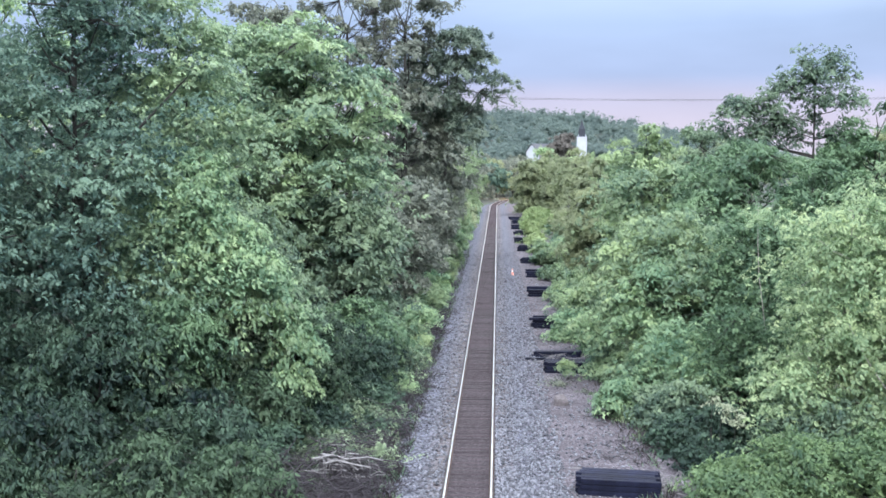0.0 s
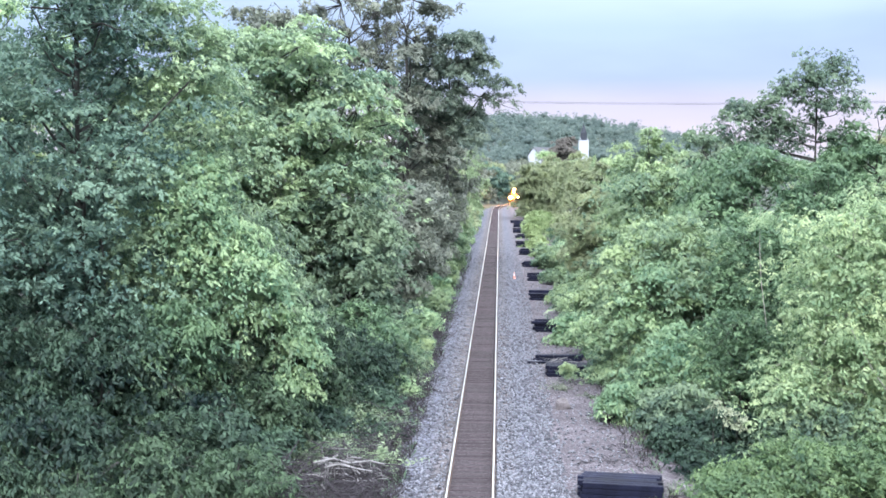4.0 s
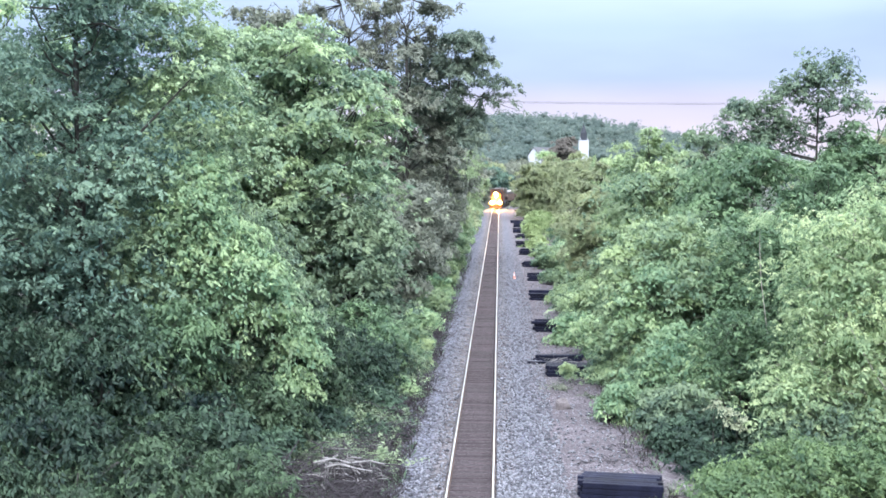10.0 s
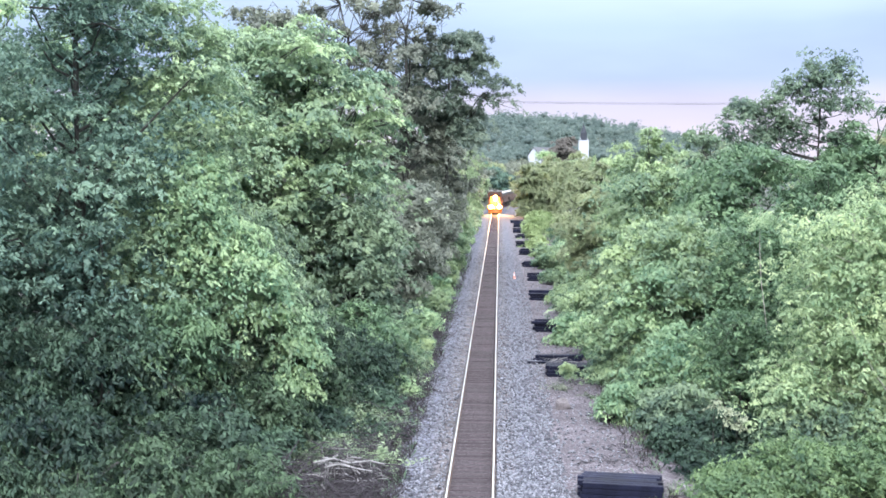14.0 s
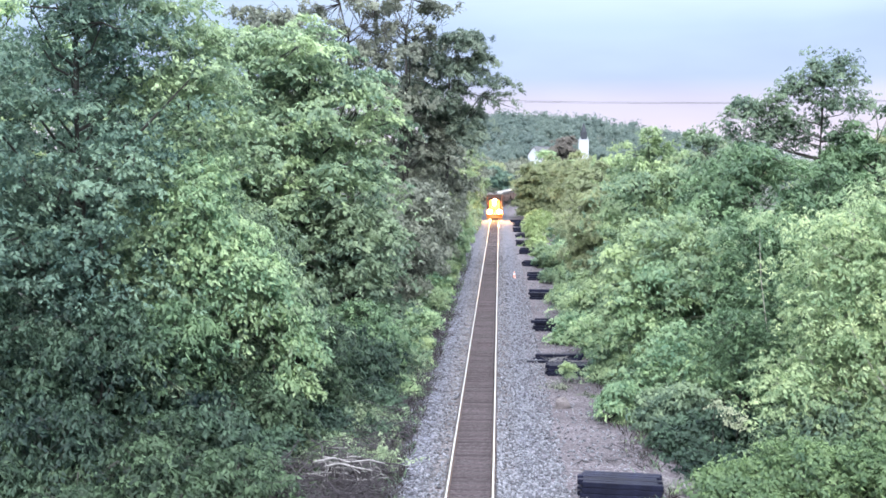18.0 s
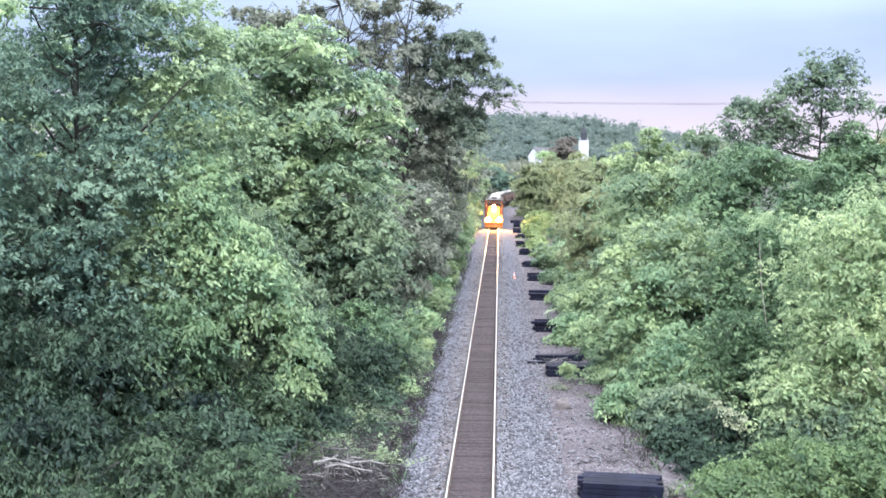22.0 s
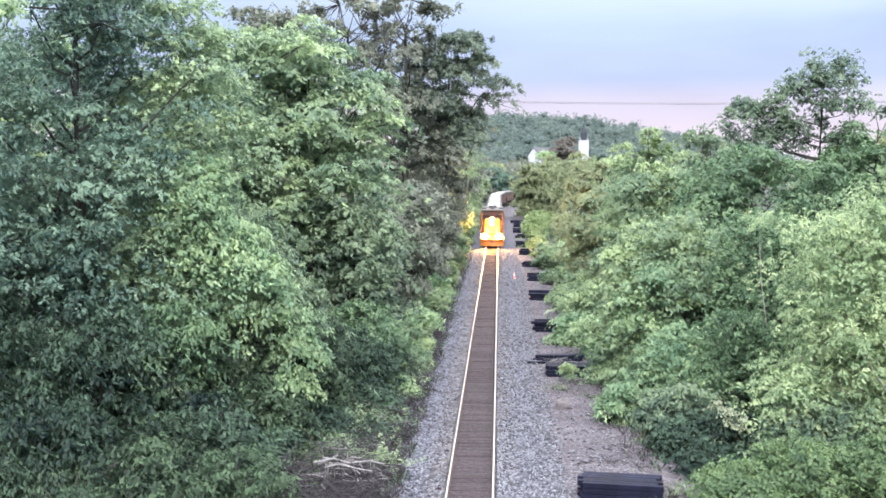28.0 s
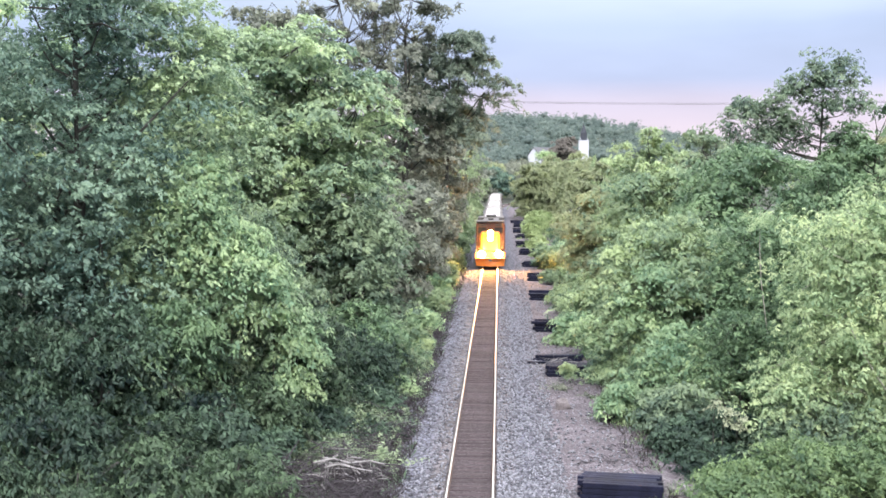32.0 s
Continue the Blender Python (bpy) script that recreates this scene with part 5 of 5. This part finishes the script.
    part("radiator", boxed(-1.5, 1.5, h - 5.6, h - 1.9, 3.5, 4.5, 0.1), LOCO_ROOF, hood)
    for y in (h - 4.9, h - 3.7, h - 2.6):
        part("roof_fan", rod(bmesh.new(), (0, y, 4.504), (0, y, 4.68), 0.55, 0.55, 18), LOCO_DARK, hood)
    part("exhaust_stack", boxed(-0.3, 0.3, -0.4, 0.4, 4.424, 4.62, 0.03), LOCO_DARK, hood)
    for i in range(7):
        y = -h + 6.6 + i * 1.35
        for side in (-1, 1):
            part("hood_door", boxed(side * 0.925 - 0.012, side * 0.925 + 0.012, y, y + 1.2, 1.75, 3.3, 0.0), LOCO_BROWN, hood)
    for side in (-1, 1):
        bm = bmesh.new()
        for i in range(9):
            y = -h + 6.2 + i * 1.65
            rod(bm, (side * 1.46, y, 1.55), (side * 1.46, y, 2.5), 0.02, n=6)
        rod(bm, (side * 1.46, -h + 6.2, 2.5), (side * 1.46, -h + 6.2 + 8 * 1.65, 2.5), 0.02, n=6)
        part("handrail", bm, LOCO_DARK, loco)
        bm = bmesh.new()
        rod(bm, (side * 0.55, -h + 0.92, 1.55), (side * 0.55, -h + 0.92, 2.5), 0.02, n=6)
        rod(bm, (side * 1.4, -h + 0.92, 1.55), (side * 1.4, -h + 0.92, 2.5), 0.02, n=6)
        rod(bm, (side * 0.55, -h + 0.92, 2.5), (side * 1.4, -h + 0.92, 2.5), 0.02, n=6)
        part("front_rail", bm, LOCO_DARK, loco)
    return loco


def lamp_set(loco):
    """Lit headlight in the nose and two lit ditch lights over the spill shelf."""
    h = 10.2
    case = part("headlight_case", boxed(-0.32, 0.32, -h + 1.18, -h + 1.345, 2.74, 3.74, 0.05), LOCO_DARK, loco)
    # lenses oversized and stacked to imitate the bell of glare
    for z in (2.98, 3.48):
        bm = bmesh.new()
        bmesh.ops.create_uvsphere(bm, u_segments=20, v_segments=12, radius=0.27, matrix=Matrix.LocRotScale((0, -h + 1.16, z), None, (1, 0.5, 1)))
        part("headlight_lens", bm, LAMP, case, "oversized lit warm yellow headlight lens", True)
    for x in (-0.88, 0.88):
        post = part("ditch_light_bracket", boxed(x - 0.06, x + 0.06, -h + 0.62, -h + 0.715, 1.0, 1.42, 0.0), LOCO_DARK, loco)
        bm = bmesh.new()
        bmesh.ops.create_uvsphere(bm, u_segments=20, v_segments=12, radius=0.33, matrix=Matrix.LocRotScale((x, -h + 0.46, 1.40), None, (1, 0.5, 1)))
        part("ditch_light", bm, LAMP, post, "oversized lit warm yellow ditch light", True)


def hopper(top, label):
    """Low covered hopper car, 15.6 m over the couplers."""
    car = tagged(new("hopper_car"), label, "railway car", "cars of the train")
    h = 7.3
    bm = bmesh.new()
    prof = [(-h + 1.4, 1.1), (-h, 2.3), (-h, 3.35), (h, 3.35), (h, 2.3), (h - 1.4, 1.1)]
    a = [bm.verts.new((-1.3, y, z)) for y, z in prof]
    b = [bm.verts.new((1.3, y, z)) for y, z in prof]
    bm.faces.new(a)
    bm.faces.new(b[::-1])
    for i in range(6):
        j = (i + 1) % 6
        bm.faces.new((a[j], a[i], b[i], b[j]))
    bmesh.ops.recalc_face_normals(bm, faces=bm.faces)
    bmesh.ops.bevel(bm, geom=bm.edges[:], offset=0.05, segments=1, affect="EDGES")
    body = part("body", bm, CAR_SIDE, car, "rusty brown hopper body")
    part("roof_eave", boxed(-1.36, 1.36, -h - 0.03, h + 0.03, 2.80, 3.40, 0.10), LOCO_ROOF, body)
    part("roof", boxed(-0.98, 0.98, -h - 0.05, h + 0.05, 3.404, 3.47, 0.05), top, body)
    for y in (-5.4, -1.8, 1.8, 5.4):
        part("roof_hatch", boxed(-0.45, 0.45, y - 1.2, y + 1.2, 3.474, 3.56, 0.03), top, body)
    for i in range(9):
        y = -6.0 + 1.5 * i
        for side in (-1, 1):
            part("side_rib", boxed(side * 1.32 - 0.025, side * 1.32 + 0.025, y - 0.05, y + 0.05, 1.35, 2.79, 0.0), CAR_SIDE, body)
    part("sill", boxed(-0.5, 0.5, -h + 0.1, h - 0.1, 0.85, 1.09, 0.03), LOCO_DARK, car)
    for end in (-1, 1):
        part("end_platform", boxed(-1.4, 1.4, min(end * h, end * (h - 1.2)), max(end * h, end * (h - 1.2)), 1.094, 1.18, 0.01), LOCO_DARK, car)
        part("coupler", boxed(-0.14, 0.14, min(end * (h - 0.1), end * 7.8), max(end * (h - 0.1), end * 7.8), 0.9, 1.1, 0.03), STEEL, car)
        truck(car, end * 5.4, 2)
    return car


TRAIN = []


def build_train():
    lead = locomotive("dark red locomotive with glare-coloured orange nose, glowing headlight and ditch lights")
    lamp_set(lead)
    TRAIN.append((lead, 10.2, 6.4))
    pale = hopper(CAR_PAINT, "rusty brown covered hopper car with pale grey roof")
    dull = hopper(CAR_DULL, "rusty brown covered hopper car with weathered grey roof")
    at = 20.5 + 7.8
    for i, kind in enumerate((pale, pale, pale, dull, pale, dull, pale, pale, dull)):
        ob = kind if i in (0, 3) else copy_thing(kind, Matrix.Identity(4))
        TRAIN.append((ob, at, 5.4))
        at += 15.65


def motions():
    """The train rolls in round the bend; the wind leans the trees a little."""
    front = [(0.0, 341.5), (2.5, 324.8), (6.0, 301.0), (9.0, 280.3), (13.0, 252.6), (19.0, 210.6), (23.0, 182.2), (28.0, 146.2), (32.0, 117.0)]
    for ob, back, half in TRAIN:
        rows = []
        for k in range(33):
            s = float(np.interp(k, [t for t, _ in front], [v for _, v in front])) + back
            ax, ay, _ = along(s - half)
            bx, by, _ = along(s + half)
            turn = math.degrees(math.atan2(-(bx - ax), by - ay))
            rows.append((float(k), pose((ax + bx) / 2, (ay + by) / 2, 0.002, 0, 0, turn)))
        walk(ob, rows)
        for wheel in ob.children_recursive:
            if wheel.name.startswith("wheelset"):
                x, y, z = wheel.location
                turns = []
                for k in range(321):
                    gone = front[0][1] - float(np.interp(k / 10, [t for t, _ in front], [v for _, v in front]))
                    turns.append((k / 10, pose(x, y, z, math.degrees(gone / 0.5), 0, 0)))
                walk(wheel, turns)
    # the tall thin oak leans over as the wind rises; others stir
    gust = [(0, 0), (6, 0), (8.5, 0.1), (9.2, 0.6), (10, 0.4), (11, 0.05), (12, 0.25), (13, 0.6), (14.5, 1.1), (17, 1.55), (20, 1.6), (22, 1.4), (23, 0.85), (25, 0.75), (26, 1.35), (29, 1.5), (32, 1.6)]
    oak = TREES["R4"]
    x, y, z = oak.location
    walk(oak, [(t, pose(x, y, z, 0, a, 0)) for t, a in gust])
    rng = np.random.default_rng(12)
    for key, size in (("R5", 0.5), ("L6", 0.25), ("L5", 0.3), ("L6b", 0.25), ("L1", 0.15), ("L3", 0.25), ("L4", 0.15), ("R1", 0.3), ("R1b", 0.3), ("R2", 0.15), ("R3", 0.2)):
        ob, late = TREES[key], rng.uniform(0, 6)
        x, y, z = ob.location
        walk(ob, [(float(t), pose(x, y, z, size * 0.4 * math.sin(0.9 * t + late), size * (0.6 * math.sin(1.3 * t + late) + 0.4 * math.sin(0.37 * t)), 0)) for t in range(33)])


build_ground()
build_overpass()
build_trackbed()
track = build_track()
build_stacks()
build_woods()
build_shrubs()
build_saplings()
build_far_woods()
build_village()
build_brush()
build_grass()
build_bank_weeds()
build_cone()
build_cable()
build_train()
build_stones()
build_ties(track)
motions()
